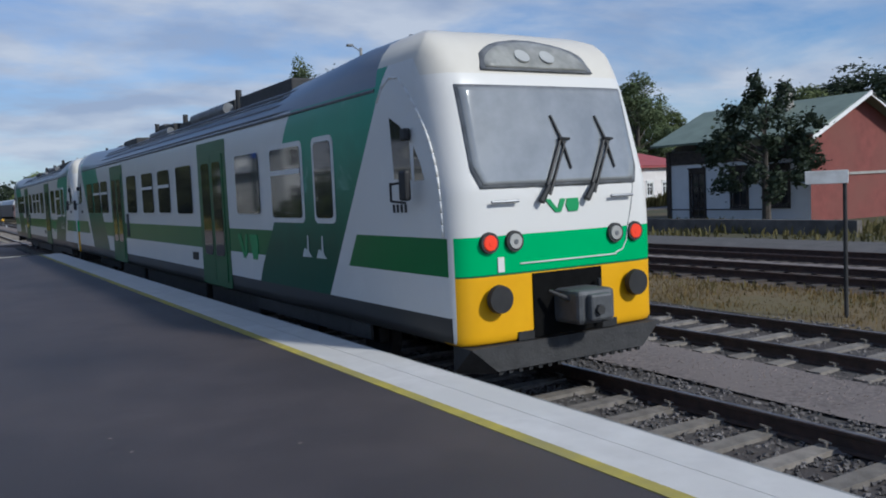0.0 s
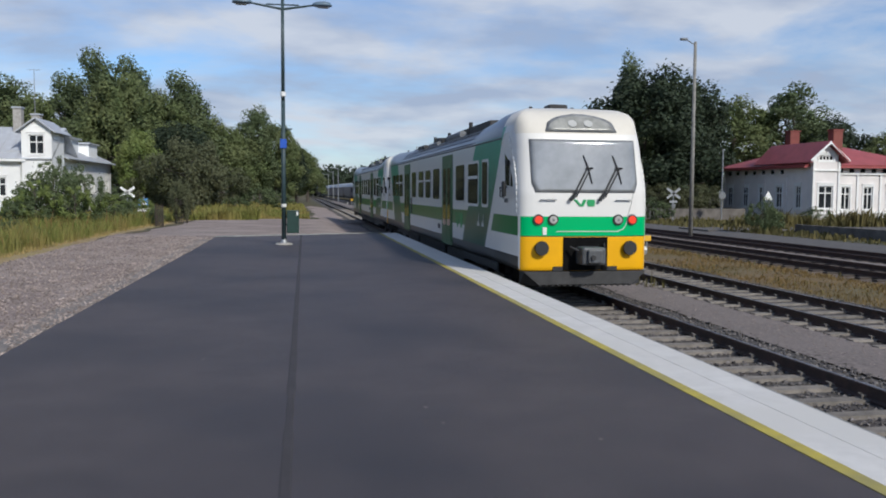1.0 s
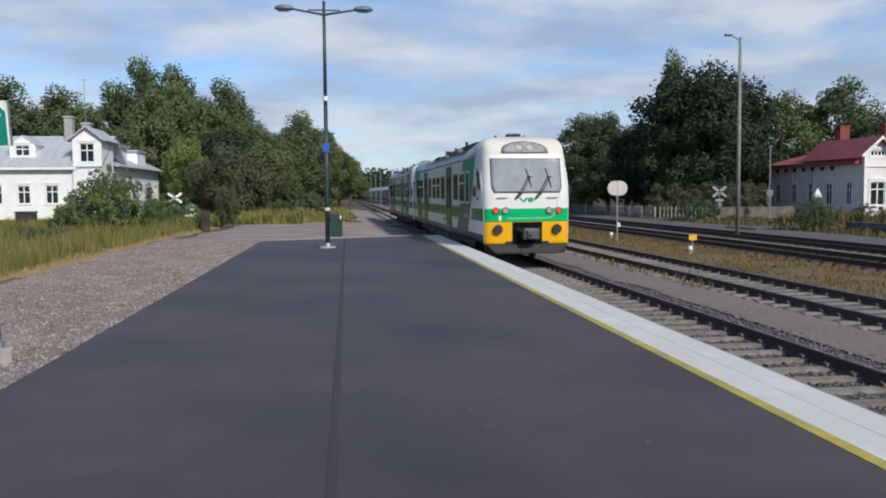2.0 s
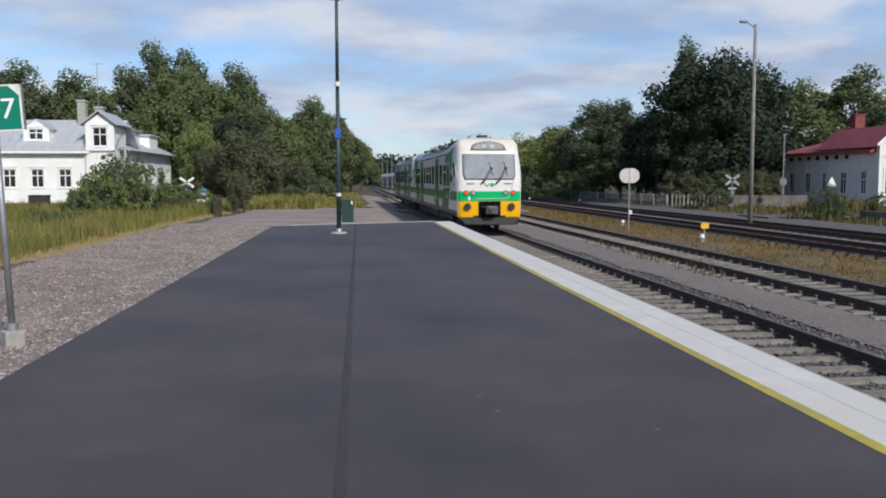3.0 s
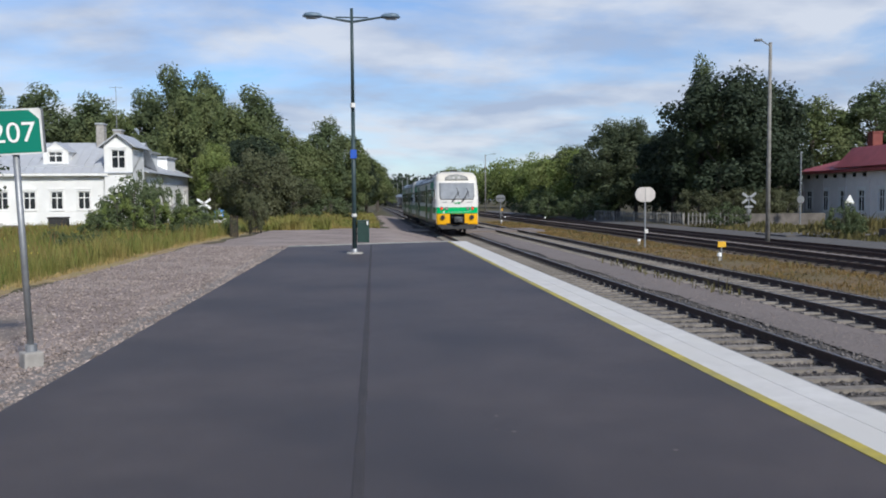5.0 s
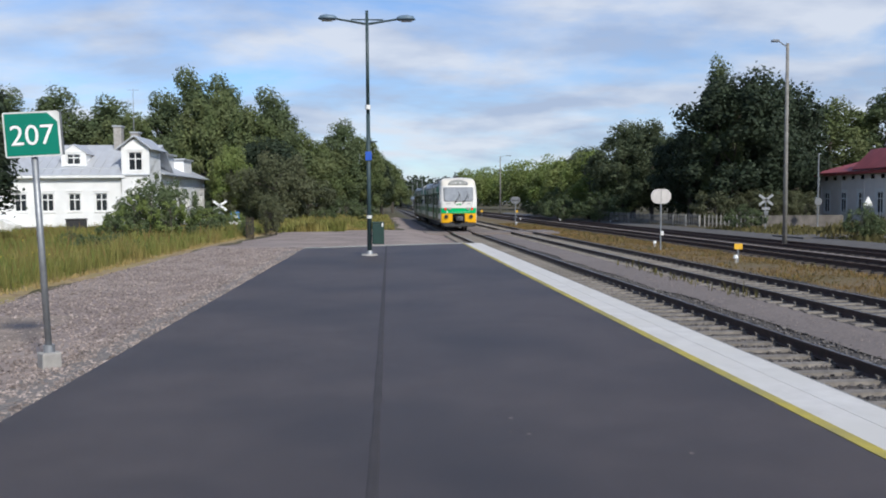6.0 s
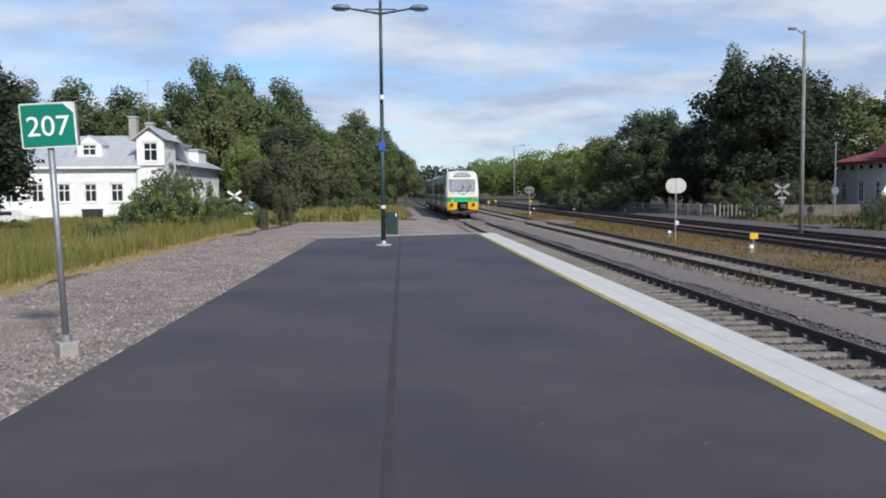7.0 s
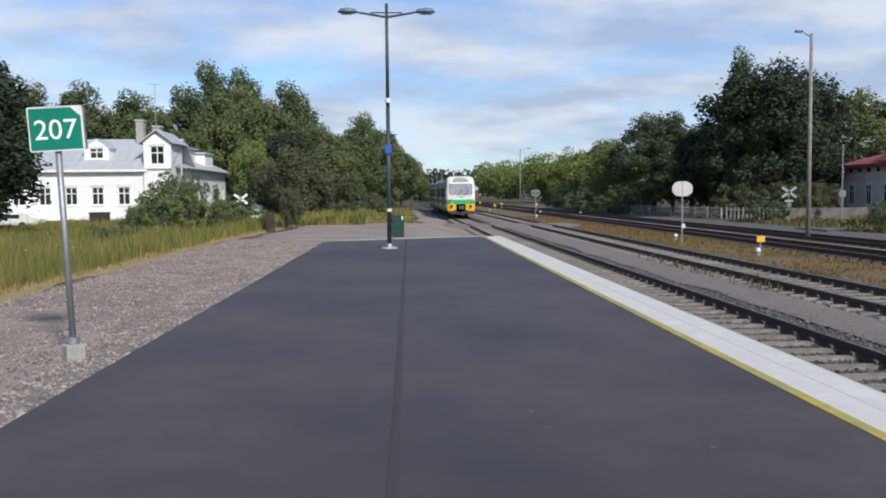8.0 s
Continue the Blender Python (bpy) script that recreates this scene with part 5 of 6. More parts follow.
brown = tree("dark brownish green bushy tree", 8.0, 4.4, 0.0, 15, LEAF_BROWN, 13000, 0.16, 70, 0.12)
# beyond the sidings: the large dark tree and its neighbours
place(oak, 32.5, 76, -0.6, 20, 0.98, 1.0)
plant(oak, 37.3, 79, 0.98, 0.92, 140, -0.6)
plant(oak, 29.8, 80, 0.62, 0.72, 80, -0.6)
plant(birch, 31.3, 77, 0.79, 0.42, 40, -0.6)
for x, y in ((32.5, 72.5), (35.5, 73.5), (29.5, 73), (38.0, 75)):
    plant(brown, x, y, 0.42, 0.45, 90 * x, -0.6)
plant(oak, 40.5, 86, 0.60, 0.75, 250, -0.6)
ash = tree("grey green deciduous tree with open crown", 14.0, 4.8, 0.4, 17, LEAF_DUSK, 15000, 0.18, 95, 0.32, squash=0.78)
place(ash, 28.0, 96, -0.6, 10, 0.82, 0.95)
plant(ash, 30.6, 94, 0.84, 0.75, 130, -0.6)
plant(lime, 26.0, 104, 0.84, 0.9, 190, -0.6)
plant(ash, 31.5, 104, 0.90, 1.0, 75, -0.6)
plant(lime, 26.0, 118, 0.78, 1.0, 33, -0.6)
plant(ash, 31.0, 128, 0.78, 1.1, 210, -0.6)
plant(lime, 27.0, 132, 0.76, 1.0, 300, -0.6)
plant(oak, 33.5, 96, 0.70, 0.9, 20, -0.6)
# behind the red-roofed house
for i, (x, y, h, w) in enumerate(((48, 100, 0.95, 1.1), (56, 102, 1.12, 1.2), (63, 100, 0.98, 1.1), (70, 104, 0.9, 1.1), (78, 100, 0.85, 1.1), (44, 108, 0.9, 1.0), (86, 96, 1.15, 1.2), (94, 92, 1.05, 1.1), (82, 84, 1.0, 1.0))):
    plant((oak, maple, birch)[i % 3], x, y, h * (0.85 if i % 3 == 2 else 1.0), w, 57 * i, -0.6)
# behind the green-roofed house
for i, (x, y, h, w) in enumerate(((57, 40, 0.66, 1.0), (64, 40, 0.74, 1.1), (61, 30, 0.76, 1.2), (69, 33, 0.74, 1.2))):
    plant((maple, oak)[i % 2], x, y, h, w, 71 * i, -0.6)
rowan = tree("spreading tree beside the brick gable, dark green with shade in its leaf colour", 7.2, 2.9, 0.5, 16, LEAF_DARK_SHADED, 9000, 0.115, 60, 0.30, squash=0.62)
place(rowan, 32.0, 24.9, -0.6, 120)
# woods behind the white house and along the line
place(birch, -29.0, 132, None, 10, 1.17, 1.05)
for i, (b_, x, y, h, w) in enumerate(((birch, -24.5, 134, 0.98, 0.9), (birch, -34.0, 136, 0.87, 1.0), (birch, -41.5, 134, 0.83, 1.1), (birch, -48.5, 132, 0.88, 1.1), (maple, -37.5, 128, 1.05, 1.0), (birch, -55.0, 130, 0.86, 1.1), (birch, -62, 126, 0.86, 1.1),
        (maple, -19.0, 122, 1.05, 0.95), (birch, -14.6, 113, 0.76, 0.85), (maple, -16.2, 110, 0.95, 0.9), (maple, -11.6, 116, 0.80, 0.8), (oak, -14.0, 104, 0.62, 0.8), (maple, -23.5, 120, 1.2, 1.0),
        (birch, -5.4, 124, 0.62, 0.72), (maple, -3.0, 128, 0.80, 0.75), (maple, -7.6, 122, 0.72, 0.7), (maple, 0.0, 142, 0.66, 0.75), (oak, -1.5, 136, 0.55, 0.6), (maple, 2.2, 168, 0.48, 0.8), (lime, -17.0, 112, 0.85, 0.8), (oak, -45, 140, 1.0, 1.2), (oak, -30, 142, 1.0, 1.2))):
    plant(b_, x, y, h * 1.16, w * 1.05, 47 * i)
place(maple, -10.0, 118, None, 0, 0.75, 0.8)
place(lime, -16.0, 92, None, 0, 0.84, 0.62)
place(brown, -10.2, 84, None, 0, 0.95, 0.80)
plant(brown, -13.6, 90, 0.80, 0.72, 120)
plant(brown, -7.6, 92, 0.62, 0.72, 200)
plant(oak, -23.3, 46, 0.72, 0.80, 30)
plant(oak, -27.3, 52, 0.78, 0.85, 160)

bush = tree("leafy green bush among tall grass", 2.7, 1.6, 0.0, 21, LEAF_MID, 5600, 0.065, 70, 0.35, "bush", 0.05, "bush", 0.70)
place(bush, -12.0, 45, None, 0, 1.30, 1.05)
for i, (x, y, h, w) in enumerate(((-13.3, 46, 0.95, 0.8), (-11.0, 47, 1.25, 0.8), (-9.6, 47.5, 0.80, 0.8), (-12.8, 43.0, 0.65, 0.8), (-9.0, 45, 0.45, 0.6), (-12.9, 50, 1.5, 0.7), (-3.9, 92, 1.1, 1.2), (-2.2, 97, 0.8, 1.2), (-6.1, 88, 0.6, 1.0),
        (26.7, 45.2, 0.80, 0.62), (27.5, 45.6, 0.6, 0.5), (27.5, 62, 0.75, 1.0), (40.0, 60, 0.5, 0.8), (48.0, 60.5, 0.45, 0.9))):
    plant(bush, x, y, h, w, 61 * i)


shrub = tree("light green leafy shrub in the meadow", 2.3, 1.1, 0.0, 22, LEAF_LIGHT, 2600, 0.06, 60, 0.30, "shrub", 0.04, "bush", 0.55)
place(shrub, -10.6, 43.6, None, 0, 1.0, 1.0)
for i, (x, y, h, w) in enumerate(((-12.3, 43.2, 1.15, 0.9), (-9.4, 46.5, 0.8, 0.9), (-13.8, 45.0, 0.75, 0.8), (-8.4, 49.0, 0.7, 0.8))):
    plant(shrub, x, y, h, w, 83 * i)


def far_woods():
    """A long wood edge beyond the yard."""
    g = np.random.default_rng(5)
    V, F = [], []
    def clump(x, y, z, r, n, s):
        v = g.normal(size=(n, 3))
        v /= np.linalg.norm(v, axis=1)[:, None]
        p = np.array([x, y, z]) + v * r * g.uniform(0.6, 1.05, n)[:, None]
        a = g.normal(size=(n, 3)); a /= np.linalg.norm(a, axis=1)[:, None]
        b = np.cross(a, g.normal(size=(n, 3))); b /= np.linalg.norm(b, axis=1)[:, None]
        q = np.stack([p - a * s, p - b * s * 0.6, p + a * s, p + b * s * 0.6], 1).reshape(-1, 3)
        k = len(V)
        V.extend(q.tolist())
        F.extend([[k + 4 * i, k + 4 * i + 1, k + 4 * i + 2, k + 4 * i + 3] for i in range(n)])
    for _ in range(150):
        t = g.uniform(0, 1)
        x, y = 26 + 30 * t + g.normal() * 3, 260 - 118 * t * g.uniform(0.6, 1) + g.normal() * 6
        hgt = g.uniform(5.5, 12.5)
        clump(x, y, hgt * 0.55, 3.2, 260, 0.30)
        clump(x + g.normal(), y, hgt - 2.0, 2.4, 180, 0.28)
    me = scatter_mesh("woodland_edge", V, F, LEAF_LIGHT)
    tagged(new("woodland_edge", me), "light green young woodland beyond the yard", "woods", kind="stuff")
    V.clear(); F.clear()
    for _ in range(170):
        t = g.uniform(0, 1)
        x, y = -30 + 160 * t, 430 - 60 * t + g.normal() * 15
        hgt = g.uniform(5.5, 13) + 5 * t
        clump(x, y, hgt * 0.5, 6, 60, 1.0)
        clump(x + g.normal() * 2, y, hgt - 3, 4, 45, 0.9)
    for _ in range(80):
        x, y = -70 + 60 * g.uniform(), 210 + 60 * g.uniform()
        clump(x, y, g.uniform(2, 14), 5, 60, 0.8)
    me = scatter_mesh("far_woods", V, F, LEAF_DARK_SHADED)
    tagged(new("far_woods", me), "dark green woods along the horizon", "woods", kind="stuff")


far_woods()
for i in range(16):
    plant(bush, 24.0 + 3.2 * math.sin(i * 2.3) + 0.35 * i, 92 + 3.4 * i, 1.3 + 0.4 * math.sin(i * 1.7), 1.7, 53 * i, -0.7)


# ---- platform furniture ----
def lamp_post():
    r = root("platform_lamp", "dark green double-armed platform lamp with grey lanterns", "lamp post", pose(-0.39, 27.08, 0))
    b = bmesh.new()
    cyl(b, (0, 0, 0.03), (0, 0, 4.5), 0.075, 0.062, 14)
    cyl(b, (0, 0, 4.5), (0, 0, 7.72), 0.058, 0.048, 14)
    part("mast", b, POLE_GREEN, r, "slender dark green mast", True)
    part("base_plate", rod((0, 0, 0), (0, 0, 0.05), 0.27, 0.25, 20), CONCRETE, r, "round pale base plate")
    part("base_collar", rod((0, 0, 0.04), (0, 0, 0.16), 0.12, 0.09, 16), GALV, r)
    part("ring", rod((0, 0, 4.63), (0, 0, 4.77), 0.085, n=14), WHITE_METAL, r, "white ring on the mast")
    part("ring", rod((0, 0, 1.18), (0, 0, 1.28), 0.085, n=14), WHITE_METAL, r, "white ring on the mast")
    for s in (-1, 1):
        a = bmesh.new()
        cyl(a, (0, 0, 7.30), (s * 0.95, 0, 7.46), 0.040, 0.030, 8)
        cyl(a, (0, 0, 7.44), (s * 0.5, 0, 7.44), 0.022, 0.022, 6)
        arm = part("arm", a, POLE_GREEN, r, "short green arm")
        lan = bmesh.new()
        prof = [(0.0, 0.09), (0.10, 0.17), (0.34, 0.21), (0.52, 0.16), (0.60, 0.03)]
        prev = None
        for t, w in prof:
            ring = []
            for i in range(10):
                an = 2 * math.pi * i / 10
                ring.append(lan.verts.new((s * (0.93 + t), w * math.cos(an), 7.46 + (0.13 if math.sin(an) > 0 else 0.05) * math.sin(an) * (w / 0.2))))
            if prev:
                for i in range(10):
                    lan.faces.new((prev[i], prev[(i + 1) % 10], ring[(i + 1) % 10], ring[i]))
            else:
                lan.faces.new(ring[::-1])
            prev = ring
        lan.faces.new(prev)
        bmesh.ops.recalc_face_normals(lan, faces=lan.faces)
        part("lantern", lan, LANTERN, arm, "blue grey drop-shaped lantern", True)
        part("lantern_glass", boxed(s * 1.25 - 0.17, s * 1.25 + 0.17, -0.11, 0.11, 7.395, 7.42, 0.01), LANTERN_GLASS, arm, "frosted lantern glass")
    part("sign_plate", boxed(-0.10, 0.10, -0.10, -0.075, 3.02, 3.30, 0.01), BLUE_SIGN, r, "small blue sign on the mast")
    part("bracket", rod((0, 0, 3.62), (0.28, 0, 3.62), 0.02, n=6), POLE_GREEN, r)


lamp_post()


def litter_bin():
    r = root("litter_bin", "dark green metal litter bin fixed to the lamp post", "litter bin", pose(-0.13, 27.06, 0))
    b = bmesh.new()
    box(b, -0.17, 0.21, -0.17, 0.17, 0.36, 1.02, 0.025)
    part("bin_body", b, BIN_GREEN, r)
    part("bin_lid", boxed(-0.18, 0.22, -0.18, 0.18, 1.02, 1.07, 0.02), BIN_GREEN, r, "flat green lid")
    part("label_plate", boxed(0.13, 0.18, -0.185, -0.17, 0.92, 1.04), WHITE_METAL, r, "small white plate")
    part("strap", boxed(-0.30, -0.16, -0.02, 0.02, 0.60, 0.66), DARK_STEEL, r)
    part("strap", boxed(-0.30, -0.16, -0.02, 0.02, 0.85, 0.91), DARK_STEEL, r)


litter_bin()


def km_sign():
    r = root("kilometre_sign", "green kilometre board with white number on a steel post", "sign", pose(-3.66, 9.5, 0))
    part("footing", boxed(-0.10, 0.10, -0.10, 0.10, -0.25, 0.08, 0.015, m=pose(0, 0, 0, 0, 0, 38)), CONCRETE, r, "square concrete footing")
    part("post", rod((0.0, 0, 0.05), (-0.10, 0.0, 2.62), 0.035, n=14), GALV, r, "leaning galvanised steel post", True)
    part("post_sleeve", rod((0.0, 0, 0.05), (0.0, 0, 0.16), 0.06, n=12), GALV, r)
    M = pose(-0.08, -0.05, 2.455, 0, -3.2, 4)
    def sheet_part(name, w, h, x, z, y0, y1, m_, lab, cut=0.0):
        b = bmesh.new()
        pts = [p for p in rounded(w, h, 0.025)]
        if cut:
            pts = [(-w / 2, -h / 2), (w / 2, -h / 2), (w / 2, h / 2 - cut), (w / 2 - cut, h / 2), (-w / 2, h / 2)]
        plate(b, [(x + u, y1, z + v) for u, v in pts], y1 - y0)
        bmesh.ops.transform(b, matrix=M, verts=b.verts)
        return part(name, b, m_, r, lab)
    sheet_part("board", 0.575, 0.485, 0, 0, -0.012, 0.012, WHITE_METAL, "white edged sheet board")
    sheet_part("green_field", 0.54, 0.45, 0, 0, -0.018, -0.012, SIGN_GREEN, "green field of the board", 0.10)
    part("board_side", boxed(0.275, 0.30, 0.013, 0.05, -0.23, 0.23, m=M), GREY_STEEL, r)
    cu = bpy.data.curves.new("number", "FONT")
    cu.body, cu.size, cu.align_x, cu.align_y, cu.extrude = "207", 0.305, "CENTER", "CENTER", 0.002
    cu.offset = 0.0
    tmp = bpy.data.objects.new("number_text", cu)
    scene.collection.objects.link(tmp)
    bpy.context.view_layer.update()
    me = bpy.data.meshes.new_from_object(tmp.evaluated_get(bpy.context.evaluated_depsgraph_get()))
    bpy.data.objects.remove(tmp)
    me.transform(M @ pose(0.0, -0.022, -0.02, 90, 0, 0))
    me.materials.clear()
    me.materials.append(WHITE_PAINT)
    part("number", me, None, r, "white number 207")


km_sign()


# ---- yard signs and masts ----
def oval_sign(x, y):
    r = root("oval_sign", "pale oval sign on a thin steel post beside the rails", "sign", pose(x, y, -0.70))
    part("post", rod((0, 0, -0.1), (0, 0, 2.35), 0.04, n=10), GALV, r, "thin steel post")
    b = bmesh.new()
    plate(b, [(u, 0.03, 2.58 + v) for u, v in rounded(0.98, 0.70, 0.34, 8)], 0.07)
    part("disc", b, OVAL_PALE, r, "pale oval panel")
    part("seam_bar", boxed(-0.012, 0.012, -0.052, -0.035, 2.26, 2.90), KERB_GREY, r)
    part("plate", boxed(-0.02, 0.14, -0.06, -0.04, 0.72, 0.92), WHITE_METAL, r, "small white plate on the post")


oval_sign(13.3, 39.5)


def back_sign(x, y):
    r = root("oval_sign", "grey back of an oval sign on a thin post", "sign", pose(x, y, -0.70))
    part("post", rod((0, 0, -0.1), (0, 0, 2.35), 0.04, n=10), GALV, r, "thin steel post")
    b = bmesh.new()
    plate(b, [(u, 0.03, 2.5 + v) for u, v in rounded(0.98, 0.70, 0.34, 8)], 0.05)
    part("disc", b, GREY_STEEL, r, "dull grey oval panel")
    part("brace", boxed(-0.4, 0.4, -0.06, -0.025, 2.45, 2.52), DARK_STEEL, r)


back_sign(13.4, 84.0)


def post_sign(name, label, x, y, z, h, w, hh, material, post_mat=GALV, dx=0.0, turn=0.0):
    r = root(name, label, "sign", pose(x, y, z, 0, 0, turn))
    part("post", rod((0, 0, -0.1), (0, 0, h), 0.035, n=10), post_mat, r, "thin post")
    part("plate", boxed(dx - w / 2, dx + w / 2, -0.06, -0.035, h - hh, h, 0.006), material, r)
    return r


post_sign("track_sign", "rectangular white sign on a thin grey post", 12.9, 8.5, -0.72, 2.45, 0.66, 0.22, WHITE_METAL, DARK_STEEL, -0.28, -50)
post_sign("point_marker", "small yellow marker box on a thin post in dry grass", 13.6, 31.4, -0.70, 0.72, 0.32, 0.22, ORANGE)
for x, y in ((13.35, 31.0), (14.0, 42.5), (24.2, 88), (20.5, 96), (17.0, 103), (12.6, 120), (8.6, 128), (8.9, 150), (13.5, 84)):
    r = root("ground_marker", "low white marker post beside the sidings", "marker", pose(x, y, -0.72), "low markers along the sidings")
    part("stem", rod((0, 0, -0.1), (0, 0, 0.20), 0.05, 0.05, 8), CONCRETE, r)
    part("cap", rod((0, 0, 0.20), (0, 0, 0.33), 0.10, 0.07, 8), WHITE_PAINT, r, "white cap")


def yard_mast(x, y, z, h, arm, label):
    r = root("street_lamp", label, "lamp post", pose(x, y, z))
    part("mast", rod((0, 0, -0.2), (0, 0, h), 0.125, 0.08, 12), FENCE_WOOD, r, "weathered grey wooden mast", True)
    a = bmesh.new()
    cyl(a, (0, 0, h - 0.2), (arm * 0.7, 0, h + 0.12), 0.03, 0.03, 6)
    ar = part("arm", a, GALV, r, "thin steel arm")
    part("lantern", boxed(min(arm * 0.65, arm * 1.15), max(arm * 0.65, arm * 1.15), -0.12, 0.12, h + 0.06, h + 0.18, 0.03), GREY_STEEL, ar, "flat grey lantern")


yard_mast(21.4, 43.5, -0.62, 10.5, -0.75, "tall weathered lamp mast beside the sidings")
yard_mast(21.2, 150, -0.62, 10.3, 1.7, "far tall lamp mast over the yard")


def crossing_cross(x, y, z, s=1.0, cross_mat=WHITE_PAINT):
    r = root("crossing_sign", "level crossing cross on a post", "sign", pose(x, y, z))
    part("post", rod((0, 0, -0.2), (0, 0, 2.3 * s), 0.045, n=8), GALV, r)
    for a in (35, -35):
        part("cross_arm", boxed(-0.62 * s, 0.62 * s, -0.07, -0.05, -0.09 * s, 0.09 * s, m=pose(0, 0, 2.15 * s, 0, a, 0)), cross_mat, r, "crossing arm")
    part("lower_cross", boxed(-0.3 * s, 0.3 * s, -0.07, -0.05, 1.45 * s, 1.62 * s), GALV, r)
    part("signal_head", boxed(-0.16 * s, 0.16 * s, -0.1, 0.0, 1.05 * s, 1.38 * s, 0.03), GREY_STEEL, r, "grey signal head")


crossing_cross(28.6, 61.2, -0.6, 1.05, GALV)
crossing_cross(-13.1, 70, -0.75, 1.05)
b_ = root("route_sign", "blue and white road signs at the crossing", "sign", pose(-11.9, 70, -0.75))
part("post", rod((0, 0, -0.2), (0, 0, 1.9), 0.045, n=8), GALV, b_)
part("blue_plate", boxed(-0.36, 0.36, -0.07, -0.04, 1.15, 1.75, 0.02), PALE_BLUE, b_, "blue plate")
part("white_plate", boxed(-0.5, 0.62, -0.07, -0.04, 0.68, 1.05, 0.02), WHITE_METAL, b_, "white plate")
part("white_symbol", boxed(-0.12, 0.22, -0.085, -0.072, 1.25, 1.5), WHITE_METAL, b_)
r = root("round_sign", "round road sign on a grey post", "sign", pose(35.2, 66.0, -0.6))
part("post", rod((0, 0, -0.2), (0, 0, 6.0), 0.06, n=8), GALV, r)
part("disc", rod((0, -0.08, 2.1), (0, -0.05, 2.1), 0.32, n=20), GREY_STEEL, r, "round sign turned away")
r = root("warning_sign", "white triangular sign beside the house", "sign", pose(37.0, 62.0, -0.6))
part("post", rod((0, 0, -0.2), (0, 0, 1.9), 0.04, n=8), GALV, r)
tb = bmesh.new()
plate(tb, [(-0.42, -0.05, 1.75), (0.42, -0.05, 1.75), (0.0, -0.05, 2.5)], 0.02)
part("triangle", tb, WHITE_PAINT, r, "white triangle")
r = root("street_lamp", "thin curved steel street lamp", "lamp post", pose(41.5, 50.5, -0.6))
sl = bmesh.new()
cyl(sl, (0, 0, -0.1), (0, 0, 6.3), 0.08, 0.06, 8)
for i in range(6):
    a0, a1 = radians(15 * i), radians(15 * (i + 1))
    cyl(sl, (-0.8 + 0.8 * math.cos(a0), 0, 6.3 + 0.5 * math.sin(a0)), (-0.8 + 0.8 * math.cos(a1), 0, 6.3 + 0.5 * math.sin(a1)), 0.05, 0.05, 6)
cyl(sl, (-0.8, 0, 6.8), (-2.0, 0, 7.0), 0.045, 0.04, 6)
part("mast", sl, GALV, r, "curved steel mast")
part("lantern", boxed(-2.8, -1.9, -0.14, 0.14, 6.94, 7.12, 0.04), WHITE_METAL, r, "pale lantern")


for x, y in ((12.4, 112), (15.0, 126), (9.0, 140), (14.0, 150), (19.0, 118)):
    post_sign("point_marker", "small yellow marker on a thin post along the sidings", x, y, -0.70, 1.1, 0.30, 0.30, ORANGE)
for i in range(12):
    plant(bush, -9.0 - 1.3 * (i % 5) - 0.4 * math.sin(i), 17 + 2.6 * i, 0.22 + 0.10 * math.sin(i * 1.9) ** 2, 0.32 + 0.10 * math.cos(i) ** 2, 37 * i)


# ---- fences, posts, bins ----
def picket_fence(x0, y0, x1, y1, z, label, h=1.05, pitch=0.32):
    r = root("fence", label, "fence")
    d = Vector((x1 - x0, y1 - y0, 0))
    L = d.length
    d /= L
    ang = math.degrees(math.atan2(d.y, d.x))
    me = mesh_of("slat", boxed(-0.05, 0.05, -0.012, 0.012, 0.08, h), FENCE_WOOD)
    me2 = mesh_of("fence_post", boxed(-0.06, 0.06, 0.03, 0.15, -0.2, h * 0.95), FENCE_WOOD)
    for i in range(int(L / pitch)):
        p = Vector((x0, y0, 0)) + d * (i * pitch)
        part("slat", me, None, r, at=pose(p.x, p.y, z + 0.03 * noise.noise((i * 0.9, 2, 3)), 0, 4 * noise.noise((i * 1.7, 5, 1)), ang))
        if i % 8 == 0:
            part("fence_post", me2, None, r, at=pose(p.x, p.y, z, 0, 0, ang))
    for zz in (0.3, 0.8):
        b = bmesh.new()
        cyl(b, (x0, y0 + 0.05, z + zz * h), (x1, y1 + 0.05, z + zz * h), 0.035, n=4)
        part("fence_rail", b, FENCE_WOOD, r)


picket_fence(27.0, 70.0, 24.5, 95.0, -0.6, "weathered grey picket fence below the trees")
picket_fence(27.0, 69.0, 31.5, 67.5, -0.6, "weathered picket fence near the crossing")
wl = boxed(31.5, 38.5, 68.0, 68.3, -0.9, 0.35)
structure("low_wall", wl, STONE_BASE, "pale low wall beside the road", "wall")
wl = boxed(38.0, 64.0, 55.0, 55.4, -0.9, -0.22)
structure("garden_wall", wl, STONE_BASE, "low grey garden wall before the house", "wall")
wl = boxed(28.0, 28.3, 18.0, 44.0, -0.9, -0.05)
structure("yard_wall", wl, STONE_BASE, "low weathered wall along the yard", "wall")


